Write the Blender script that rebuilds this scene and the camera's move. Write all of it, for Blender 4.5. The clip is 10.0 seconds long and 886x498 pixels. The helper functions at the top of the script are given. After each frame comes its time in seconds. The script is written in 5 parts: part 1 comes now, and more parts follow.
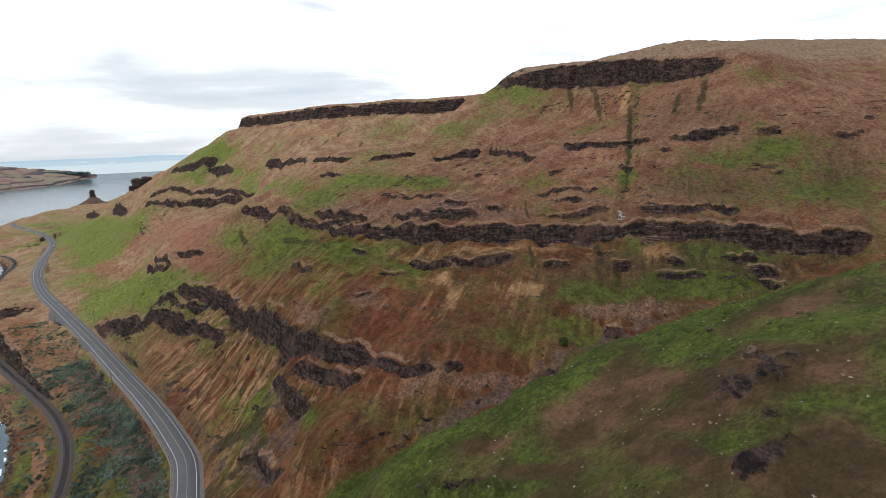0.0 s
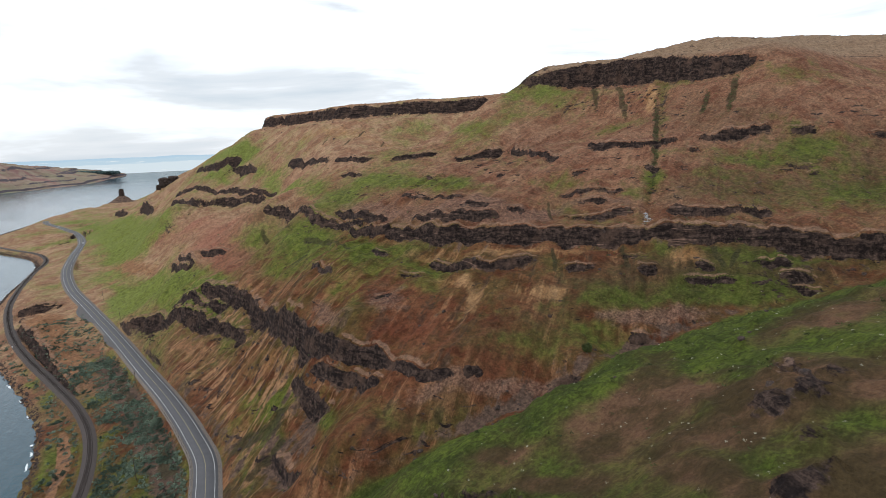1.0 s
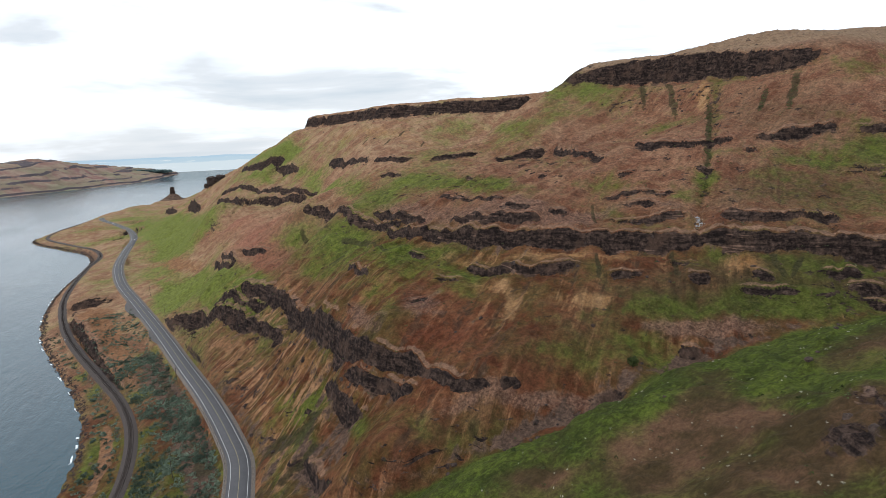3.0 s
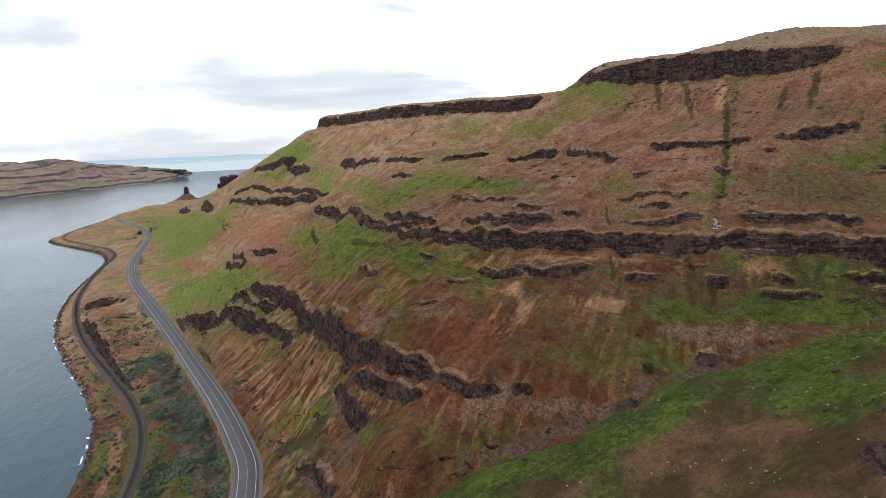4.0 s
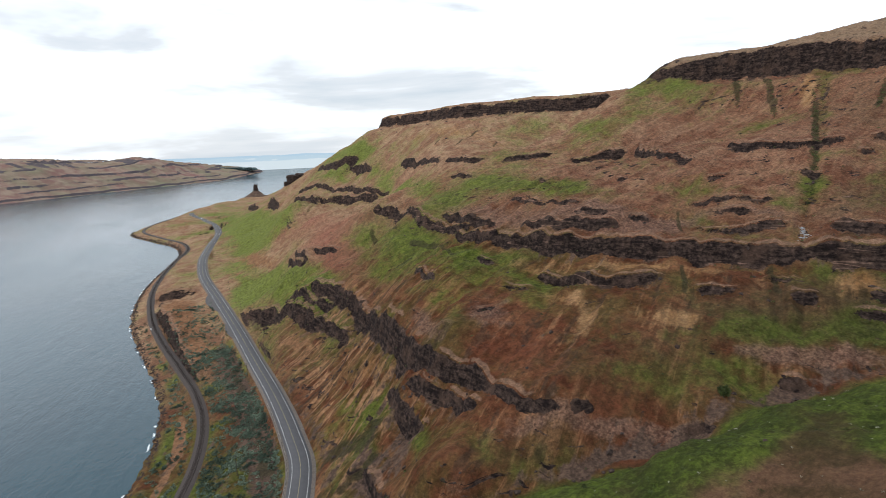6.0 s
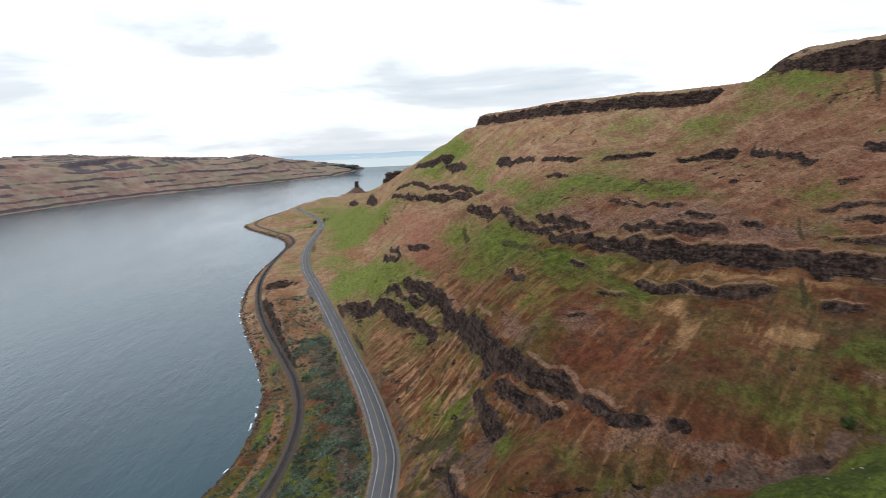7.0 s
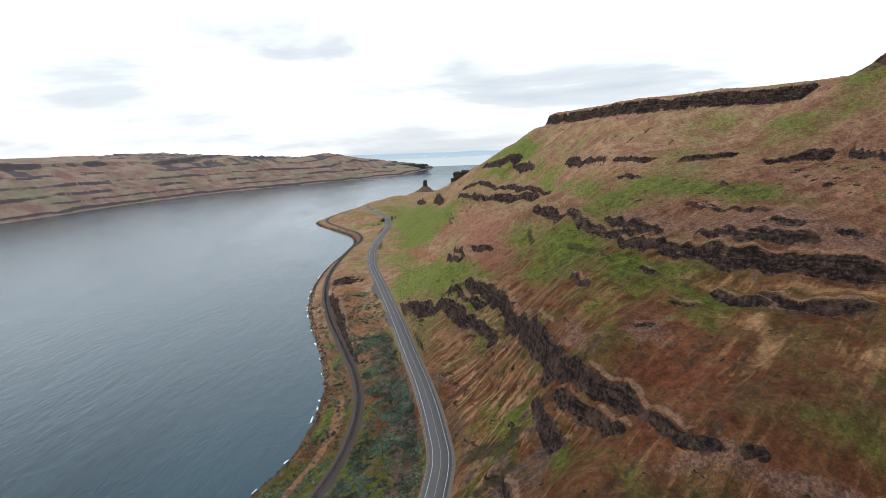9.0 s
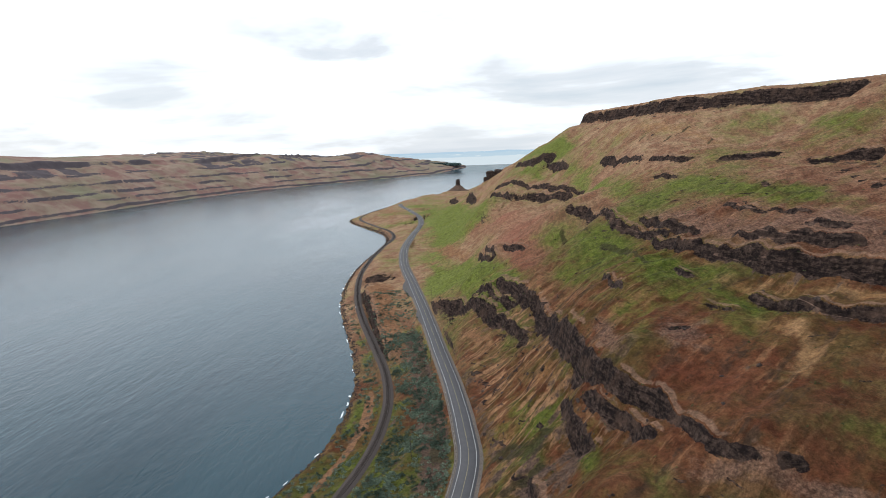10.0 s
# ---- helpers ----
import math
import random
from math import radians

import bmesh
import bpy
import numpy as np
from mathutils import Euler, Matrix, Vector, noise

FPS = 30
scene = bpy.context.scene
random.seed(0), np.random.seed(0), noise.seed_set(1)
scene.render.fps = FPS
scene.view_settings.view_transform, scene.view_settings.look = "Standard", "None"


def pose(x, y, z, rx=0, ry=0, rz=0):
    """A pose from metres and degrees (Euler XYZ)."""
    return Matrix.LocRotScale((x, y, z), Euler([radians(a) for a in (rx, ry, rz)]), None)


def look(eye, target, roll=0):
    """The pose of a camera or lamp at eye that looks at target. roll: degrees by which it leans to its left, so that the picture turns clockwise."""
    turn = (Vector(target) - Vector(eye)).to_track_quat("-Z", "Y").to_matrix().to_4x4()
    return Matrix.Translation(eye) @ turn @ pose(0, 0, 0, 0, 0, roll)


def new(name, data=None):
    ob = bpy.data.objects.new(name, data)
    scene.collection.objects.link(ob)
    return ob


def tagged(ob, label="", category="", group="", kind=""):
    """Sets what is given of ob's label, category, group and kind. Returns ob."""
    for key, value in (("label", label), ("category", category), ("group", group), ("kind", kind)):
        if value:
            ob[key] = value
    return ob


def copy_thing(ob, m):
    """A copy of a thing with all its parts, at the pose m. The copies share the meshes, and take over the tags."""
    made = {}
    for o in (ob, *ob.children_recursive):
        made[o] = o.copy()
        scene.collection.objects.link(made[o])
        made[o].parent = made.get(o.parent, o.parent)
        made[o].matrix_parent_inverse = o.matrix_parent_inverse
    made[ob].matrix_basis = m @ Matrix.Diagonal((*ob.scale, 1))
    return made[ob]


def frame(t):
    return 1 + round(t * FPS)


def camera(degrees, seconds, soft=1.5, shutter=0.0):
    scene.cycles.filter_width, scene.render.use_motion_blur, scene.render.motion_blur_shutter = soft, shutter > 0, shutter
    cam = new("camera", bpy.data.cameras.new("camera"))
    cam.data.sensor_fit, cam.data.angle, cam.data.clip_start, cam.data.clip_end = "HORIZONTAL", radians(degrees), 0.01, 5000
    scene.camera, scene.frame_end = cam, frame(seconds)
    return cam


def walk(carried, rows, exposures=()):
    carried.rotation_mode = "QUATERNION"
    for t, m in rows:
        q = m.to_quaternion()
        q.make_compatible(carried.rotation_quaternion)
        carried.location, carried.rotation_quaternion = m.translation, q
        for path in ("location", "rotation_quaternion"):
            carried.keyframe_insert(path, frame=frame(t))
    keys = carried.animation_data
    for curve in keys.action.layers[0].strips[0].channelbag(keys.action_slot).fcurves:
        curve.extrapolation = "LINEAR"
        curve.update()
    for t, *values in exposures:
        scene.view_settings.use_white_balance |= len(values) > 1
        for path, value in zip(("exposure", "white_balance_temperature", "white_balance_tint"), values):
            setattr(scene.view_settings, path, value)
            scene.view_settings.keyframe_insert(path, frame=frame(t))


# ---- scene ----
cam = camera(78.40, 10.0, soft=0.75, shutter=0.4)
walk(cam, [
    (0.0, pose(-20.86, -25.45, 153.34, 79.214, 2.260, -34.943)),
    (0.5, pose(-19.46, -23.79, 153.40, 79.235, 2.299, -34.180)),
    (1.0, pose(-18.11, -22.30, 153.54, 79.268, 2.278, -32.643)),
    (1.5, pose(-16.81, -20.71, 153.63, 79.307, 2.289, -31.675)),
    (2.0, pose(-15.47, -19.11, 153.69, 79.336, 2.277, -30.553)),
    (2.5, pose(-14.20, -17.52, 153.79, 79.357, 2.294, -29.233)),
    (4.0, pose(-10.57, -12.37, 154.04, 79.422, 2.334, -27.110)),
    (4.5, pose(-9.46, -10.67, 154.27, 79.446, 2.355, -26.098)),
    (5.0, pose(-8.36, -8.99, 154.42, 79.479, 2.347, -24.875)),
    (6.5, pose(-5.77, -4.89, 155.15, 79.672, 2.235, -16.488)),
    (7.0, pose(-4.47, -4.16, 155.46, 79.780, 2.209, -10.683)),
    (7.5, pose(-3.15, -3.07, 155.52, 79.887, 2.128, -6.309)),
    (8.0, pose(-2.05, -1.56, 155.46, 79.928, 2.089, -4.341)),
    (8.5, pose(-1.32, -0.19, 155.46, 79.975, 2.058, -3.773)),
    (9.0, pose(-0.83, 0.36, 155.33, 79.985, 2.027, -3.465)),
    (9.5, pose(-0.36, 0.27, 155.31, 80.014, 2.006, -1.952)),
    (10.0, pose(0.00, -0.00, 155.25, 80.005, 1.954, -0.000)),
])

# ---- world, sun, exposure ----
def build_world():
    w = bpy.data.worlds.new("overcast_sky")
    scene.world = w
    w.use_nodes = True
    nt = w.node_tree
    nt.nodes.clear()
    out = nt.nodes.new("ShaderNodeOutputWorld")
    bg = nt.nodes.new("ShaderNodeBackground")
    sky = nt.nodes.new("ShaderNodeTexSky")
    sky.sky_type = "NISHITA"
    sky.sun_disc = False
    sky.sun_elevation, sky.sun_rotation = radians(38), radians(-78)
    sky.air_density, sky.dust_density = 1.0, 1.5
    dim = nt.nodes.new("ShaderNodeVectorMath")
    dim.operation = "SCALE"
    dim.inputs["Scale"].default_value = 0.11
    nt.links.new(sky.outputs[0], dim.inputs[0])
    co = nt.nodes.new("ShaderNodeTexCoord")
    mp = nt.nodes.new("ShaderNodeMapping")
    mp.inputs["Scale"].default_value = (1.6, 1.6, 8.0)
    mp.inputs["Location"].default_value = (3.3, 1.7, 0.4)
    nt.links.new(co.outputs["Generated"], mp.inputs[0])
    n = nt.nodes.new("ShaderNodeTexNoise")
    n.inputs["Scale"].default_value, n.inputs["Detail"].default_value = 1.5, 5
    n.inputs["Roughness"].default_value = 0.55
    n.inputs["Distortion"].default_value = 0.35
    nt.links.new(mp.outputs[0], n.inputs["Vector"])
    r = nt.nodes.new("ShaderNodeValToRGB")
    r.color_ramp.elements[0].position, r.color_ramp.elements[0].color = 0.30, (0.66, 0.75, 0.84, 1)
    r.color_ramp.elements[1].position, r.color_ramp.elements[1].color = 0.62, (1.44, 1.56, 1.70, 1)
    mid_tone = r.color_ramp.elements.new(0.44)
    mid_tone.color = (0.86, 0.91, 0.97, 1)
    part_z = nt.nodes.new("ShaderNodeSeparateXYZ")
    nt.links.new(co.outputs["Generated"], part_z.inputs[0])
    lift = nt.nodes.new("ShaderNodeMapRange")
    lift.inputs[1].default_value, lift.inputs[2].default_value = 0.02, 0.24
    lift.inputs[3].default_value, lift.inputs[4].default_value = -0.05, 0.10
    nt.links.new(part_z.outputs[2], lift.inputs[0])
    thick = nt.nodes.new("ShaderNodeMath")
    nt.links.new(n.outputs["Fac"], thick.inputs[0])
    nt.links.new(lift.outputs[0], thick.inputs[1])
    nt.links.new(thick.outputs[0], r.inputs[0])
    mix = nt.nodes.new("ShaderNodeMix")
    mix.data_type = "RGBA"
    mix.inputs[0].default_value = 0.88
    nt.links.new(dim.outputs[0], mix.inputs[6])
    nt.links.new(r.outputs[0], mix.inputs[7])
    nt.links.new(mix.outputs[2], bg.inputs[0])
    bg.inputs[1].default_value = 1.02
    nt.links.new(bg.outputs[0], out.inputs[0])


build_world()
sun = new("sun", bpy.data.lights.new("sun", "SUN"))
sun.data.energy, sun.data.angle, sun.data.color = 1.15, radians(12), (1.0, 0.95, 0.88)
sun.matrix_world = look((-330, 70, 260), (0, 0, 0))


# ---- material helpers ----
class Mat:
    """A node material with short calls for its nodes."""

    def __init__(self, name, rough=0.9, spec=0.2):
        self.m = bpy.data.materials.new(name)
        self.m.use_nodes = True
        self.nt = self.m.node_tree
        self.b = self.nt.nodes["Principled BSDF"]
        self.b.inputs["Roughness"].default_value = rough
        self.b.inputs["Specular IOR Level"].default_value = spec
        self.pos = self.nt.nodes.new("ShaderNodeNewGeometry").outputs["Position"]

    def put(self, socket, v):
        if isinstance(v, bpy.types.NodeSocket):
            self.nt.links.new(v, socket)
        elif isinstance(v, tuple) and len(v) == 3 and socket.type == "RGBA":
            socket.default_value = (*v, 1)
        else:
            socket.default_value = v

    def scaled(self, s, turn=0.0):
        mp = self.nt.nodes.new("ShaderNodeMapping")
        mp.inputs["Scale"].default_value = s
        mp.inputs["Rotation"].default_value = (0, 0, turn)
        self.nt.links.new(self.pos, mp.inputs[0])
        return mp.outputs[0]

    def noise(self, size, detail=4, rough=0.55, vec=None, distort=0.0):
        n = self.nt.nodes.new("ShaderNodeTexNoise")
        self.put(n.inputs["Vector"], vec or self.pos)
        n.inputs["Scale"].default_value = 1.0 / size
        n.inputs["Detail"].default_value = detail
        n.inputs["Roughness"].default_value = rough
        n.inputs["Distortion"].default_value = distort
        return n.outputs["Fac"]

    def voronoi(self, size, vec=None, feature="F1"):
        n = self.nt.nodes.new("ShaderNodeTexVoronoi")
        n.feature = feature
        self.put(n.inputs["Vector"], vec or self.pos)
        n.inputs["Scale"].default_value = 1.0 / size
        return n.outputs["Distance"]

    def attr(self, name):
        n = self.nt.nodes.new("ShaderNodeAttribute")
        n.attribute_name = name
        return n.outputs["Fac"]

    def math(self, op, a, b=0.0, c=0.0):
        n = self.nt.nodes.new("ShaderNodeMath")
        n.operation = op
        for s, v in zip(n.inputs, (a, b, c)):
            self.put(s, v)
        return n.outputs[0]

    def step(self, v, lo, hi):
        n = self.nt.nodes.new("ShaderNodeMapRange")
        n.interpolation_type = "SMOOTHSTEP"
        self.put(n.inputs[0], v)
        n.inputs[1].default_value, n.inputs[2].default_value = lo, hi
        return n.outputs[0]

    def mix(self, f, a, b, blend="MIX"):
        n = self.nt.nodes.new("ShaderNodeMix")
        n.data_type, n.blend_type = "RGBA", blend
        self.put(n.inputs[0], f)
        self.put(n.inputs[6], a)
        self.put(n.inputs[7], b)
        return n.outputs[2]

    def random(self):
        return self.nt.nodes.new("ShaderNodeObjectInfo").outputs["Random"]

    def island(self):
        return self.nt.nodes.new("ShaderNodeNewGeometry").outputs["Random Per Island"]

    def done(self, colour, bump=None, strength=0.5, distance=0.3):
        self.put(self.b.inputs["Base Color"], colour)
        if bump is not None:
            n = self.nt.nodes.new("ShaderNodeBump")
            n.inputs["Strength"].default_value, n.inputs["Distance"].default_value = strength, distance
            self.put(n.inputs["Height"], bump)
            self.nt.links.new(n.outputs[0], self.b.inputs["Normal"])
        return self.m


BASALT, BASALT_LIGHT = (0.014, 0.010, 0.010), (0.098, 0.066, 0.053)


def hill_material():
    """Dry rust-coloured grass, fresh green grass, dark basalt and grey scree, laid out by the terrain's cover, with
    slope shade and distance haze put into the colours.
    """
    k = Mat("hillside_grass_and_basalt", 0.95, 0.08)
    geo = k.nt.nodes.new("ShaderNodeNewGeometry")
    up = k.nt.nodes.new("ShaderNodeSeparateXYZ")
    k.nt.links.new(geo.outputs["Normal"], up.inputs[0])
    sep = k.nt.nodes.new("ShaderNodeSeparateXYZ")
    k.nt.links.new(k.pos, sep.inputs[0])
    k.sep_y = sep.outputs[1]
    fall = k.nt.nodes.new("ShaderNodeCombineXYZ")
    k.put(fall.inputs[0], k.attr("con"))
    k.put(fall.inputs[1], k.math("MULTIPLY", sep.outputs[2], 0.22))
    fall = fall.outputs[0]
    fall2 = k.nt.nodes.new("ShaderNodeCombineXYZ")
    k.put(fall2.inputs[0], k.attr("con"))
    k.put(fall2.inputs[1], k.math("MULTIPLY", sep.outputs[2], 0.28))
    fall2.inputs[2].default_value = 37.0
    fall2 = fall2.outputs[0]
    bed = k.nt.nodes.new("ShaderNodeCombineXYZ")
    k.put(bed.inputs[0], k.math("MULTIPLY", k.attr("con"), 0.22))
    k.put(bed.inputs[1], sep.outputs[2])
    bed = bed.outputs[0]

    def off(v, amount):
        return k.math("MULTIPLY", k.math("SUBTRACT", v, 0.5), amount)
    big, mid, fine = k.noise(38, 5), k.noise(7, 6, 0.65), k.noise(1.1, 5, 0.7)
    run, run2 = k.noise(11, 5, 0.6, fall, 0.3), k.noise(3.5, 5, 0.65, fall, 0.4)
    # rises with distance up the valley, for haze put into the tones
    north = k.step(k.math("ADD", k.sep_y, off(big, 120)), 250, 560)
    sloping = k.math("MULTIPLY", k.step(up.outputs[2], 0.975, 0.90), k.math("SUBTRACT", 1.0, k.attr("near")))
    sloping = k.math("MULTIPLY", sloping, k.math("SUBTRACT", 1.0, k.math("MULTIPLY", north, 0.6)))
    run = k.math("ADD", 0.5, k.math("MULTIPLY", k.math("SUBTRACT", run, 0.5), sloping))
    run2 = k.math("ADD", 0.5, k.math("MULTIPLY", k.math("SUBTRACT", run2, 0.5), sloping))
    mott = k.noise(16, 5, 0.6)
    dry = k.mix(k.step(k.math("ADD", mott, off(mid, 0.5)), 0.36, 0.68), (0.078, 0.028, 0.014), (0.148, 0.066, 0.033))
    dry = k.mix(k.math("MULTIPLY", k.step(k.math("ADD", big, off(mid, 0.5)), 0.38, 0.66), 0.75), dry, (0.072, 0.058, 0.019))
    dry = k.mix(k.math("MULTIPLY", k.step(k.math("ADD", run, off(run2, 0.9)), 0.52, 0.68), 0.62), dry, (0.270, 0.140, 0.072))
    high = k.step(k.math("ADD", sep.outputs[2], off(big, 30)), 96, 134)
    upper = k.mix(k.step(k.math("ADD", mott, off(fine, 0.5)), 0.34, 0.68), (0.130, 0.057, 0.034), (0.228, 0.128, 0.080))
    upper = k.mix(k.math("MULTIPLY", k.step(run2, 0.50, 0.72), 0.4), upper, (0.270, 0.170, 0.110))
    dark_run = k.math("MULTIPLY", k.step(k.math("ADD", k.noise(6.5, 5, 0.65, fall2, 0.5), off(mid, 0.5)), 0.54, 0.64), sloping)
    dry = k.mix(k.math("MULTIPLY", dark_run, 0.75), dry, (0.046, 0.029, 0.020))
    dry = k.mix(high, dry, upper)
    # far dry grass is paled: distance haze put into its colour
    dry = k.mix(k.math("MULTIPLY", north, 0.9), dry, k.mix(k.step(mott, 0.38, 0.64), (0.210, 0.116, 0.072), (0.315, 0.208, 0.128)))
    dry = k.mix(k.step(sep.outputs[2], 210, 226), dry, k.mix(mott, (0.150, 0.095, 0.062), (0.260, 0.180, 0.118)))
    red = k.math("ADD", k.attr("red"), k.math("ADD", off(mott, 1.2), off(run, 0.9)))
    # the far end of the red tone is paled for haze too
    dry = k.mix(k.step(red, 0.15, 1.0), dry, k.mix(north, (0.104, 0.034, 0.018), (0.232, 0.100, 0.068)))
    # duller olive-brown puts the right-hand slope's shade into the grass colour
    o = k.math("ADD", k.attr("slope_shade"), k.math("ADD", off(mid, 0.7), off(mott, 0.7)))
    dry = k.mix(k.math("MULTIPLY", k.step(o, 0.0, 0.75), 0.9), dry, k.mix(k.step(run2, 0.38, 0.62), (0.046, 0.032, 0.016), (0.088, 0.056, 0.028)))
    # near ridge: darker dry tone here, darker green below
    dry = k.mix(k.attr("near"), dry, k.mix(k.step(mott, 0.4, 0.65), (0.052, 0.036, 0.017), (0.120, 0.066, 0.040)))
    green = k.mix(k.step(mid, 0.30, 0.70), (0.033, 0.045, 0.010), (0.096, 0.130, 0.019))
    green = k.mix(k.step(fine, 0.45, 0.80), green, (0.105, 0.100, 0.032))
    # the green is darkened there for the same painted shade
    green = k.mix(k.math("MULTIPLY", k.attr("slope_shade"), 0.7), green, (0.040, 0.044, 0.012))
    green = k.mix(k.math("MULTIPLY", k.attr("near"), 0.8), green, k.mix(k.step(k.math("ADD", mott, off(k.noise(2.2, 4, 0.7), 1.0)), 0.35, 0.7), (0.028, 0.042, 0.009), (0.066, 0.100, 0.013)))
    # far green is lightened to carry the same haze
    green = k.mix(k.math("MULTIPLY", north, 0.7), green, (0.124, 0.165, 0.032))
    g = k.math("ADD", k.attr("green"), k.math("ADD", off(big, 0.9), k.math("ADD", off(mott, 0.9), k.math("ADD", off(mid, 0.7), off(run2, 0.7)))))
    c = k.mix(k.math("MULTIPLY", k.step(g, 0.14, 0.92), 0.88), dry, green)
    c = k.mix(k.math("MULTIPLY", k.math("MULTIPLY", k.step(run2, 0.50, 0.60), k.attr("cut")), 0.8), c, (0.290, 0.160, 0.090))
    t = k.math("ADD", k.attr("tan"), k.math("ADD", off(mid, 0.9), off(run2, 1.3)))
    c = k.mix(k.math("MULTIPLY", k.step(t, 0.22, 0.72), 0.85), c, k.mix(k.step(run, 0.35, 0.65), (0.190, 0.098, 0.040), (0.300, 0.180, 0.092)))
    p = k.math("ADD", k.attr("pink"), k.math("ADD", off(mid, 1.3), off(k.noise(5, 5, 0.65, bed), 0.9)))
    c = k.mix(k.math("MULTIPLY", k.step(p, 0.20, 0.66), 0.7), c, k.mix(k.step(fine, 0.3, 0.7), (0.085, 0.048, 0.036), (0.205, 0.122, 0.090)))
    d = k.math("ADD", k.attr("dirt"), off(mid, 1.0))
    c = k.mix(k.step(d, 0.3, 0.6), c, k.mix(mid, (0.150, 0.070, 0.038), (0.260, 0.145, 0.080)))
    scree = k.math("ADD", k.attr("scree"), k.math("ADD", off(mid, 1.2), off(run2, 1.4)))
    c = k.mix(k.step(scree, 0.42, 0.66), c, k.mix(fine, (0.040, 0.028, 0.023), (0.145, 0.092, 0.068)))
    lay = k.math("ADD", k.math("MULTIPLY", k.noise(2.0, 6, 0.7, bed, 0.6), 0.5), k.math("MULTIPLY", k.noise(1.8, 6, 0.7), 0.5))
    rockc = k.mix(k.step(lay, 0.43, 0.66), BASALT, BASALT_LIGHT)
    rockc = k.mix(k.step(k.noise(9, 4), 0.52, 0.70), rockc, (0.074, 0.047, 0.036))
    seam_at = k.nt.nodes.new("ShaderNodeCombineXYZ")
    k.put(seam_at.inputs[0], k.math("MULTIPLY", k.attr("con"), 0.06))
    k.put(seam_at.inputs[1], sep.outputs[2])
    seam = k.math("ABSOLUTE", k.math("SUBTRACT", k.noise(7.5, 3, 0.5, seam_at.outputs[0], 0.3), 0.5))
    seam = k.math("MULTIPLY", k.math("MULTIPLY", k.step(seam, 0.016, 0.004), k.math("MULTIPLY", k.step(sep.outputs[2], 138, 130), k.step(sep.outputs[2], 86, 92))), k.step(k.noise(9, 4), 0.50, 0.60))
    rockc = k.mix(k.math("MULTIPLY", seam, 0.65), rockc, (0.215, 0.140, 0.108))
    steep = k.step(up.outputs[2], 0.74, 0.42)
    r = k.math("ADD", k.math("MULTIPLY", k.attr("rock"), 0.55), k.math("MULTIPLY", steep, 0.55))
    r = k.math("ADD", r, k.math("ADD", k.math("ADD", off(k.noise(2.0, 6, 0.7), 0.6), off(k.noise(1.5, 6, 0.7, bed), 1.1)), k.math("MULTIPLY", off(k.noise(8, 5, 0.65, bed), 0.8), sloping)))
    dash_at = k.nt.nodes.new("ShaderNodeCombineXYZ")
    k.put(dash_at.inputs[0], k.math("MULTIPLY", k.attr("con"), 0.30))
    k.put(dash_at.inputs[1], k.math("MULTIPLY", sep.outputs[2], 1.0))
    dash = k.step(k.math("ADD", k.noise(2.4, 4, 0.6, dash_at.outputs[0], 0.5), off(k.noise(30, 3, 0.5, bed), 0.55)), 0.60, 0.67)
    r = k.math("ADD", r, k.math("MULTIPLY", k.math("MULTIPLY", dash, 0.55), sloping))
    ledge_top = k.math("MULTIPLY", k.attr("lip"), k.step(up.outputs[2], 0.70, 0.86))
    r = k.math("SUBTRACT", r, k.math("MULTIPLY", ledge_top, 0.35))
    c = k.mix(k.math("MULTIPLY", k.step(k.math("ADD", ledge_top, off(mid, 0.8)), 0.25, 0.7), 0.75), c, k.mix(fine, (0.130, 0.075, 0.050), (0.260, 0.160, 0.112)))
    c = k.mix(k.math("MULTIPLY", k.step(k.math("ADD", k.attr("dark"), off(mid, 1.2)), 0.30, 0.66), 0.75), c, k.mix(fine, (0.018, 0.016, 0.010), (0.052, 0.048, 0.022)))
    c = k.mix(k.step(r, 0.43, 0.60), c, rockc)
    c = k.mix(0.5, c, k.mix(k.step(fine, 0.30, 0.70), (0.50, 0.50, 0.52), (1.45, 1.43, 1.38)), "MULTIPLY")
    clump = k.noise(3.2, 5, 0.7)
    c = k.mix(k.math("SUBTRACT", 0.70, k.math("MULTIPLY", k.attr("near"), 0.35)), c, k.mix(k.step(clump, 0.32, 0.66), (0.58, 0.60, 0.60), (1.38, 1.34, 1.30)), "MULTIPLY")
    tuft = k.noise(0.4, 4, 0.7)
    c = k.mix(0.25, c, k.mix(k.step(tuft, 0.3, 0.7), (0.5, 0.5, 0.5), (1.45, 1.45, 1.45)), "MULTIPLY")
    h = k.math("ADD", k.math("MULTIPLY", mid, 1.1), k.math("ADD", k.math("MULTIPLY", fine, 0.9), k.math("MULTIPLY", tuft, 0.35)))
    return k.done(c, h, 1.0, 1.0)


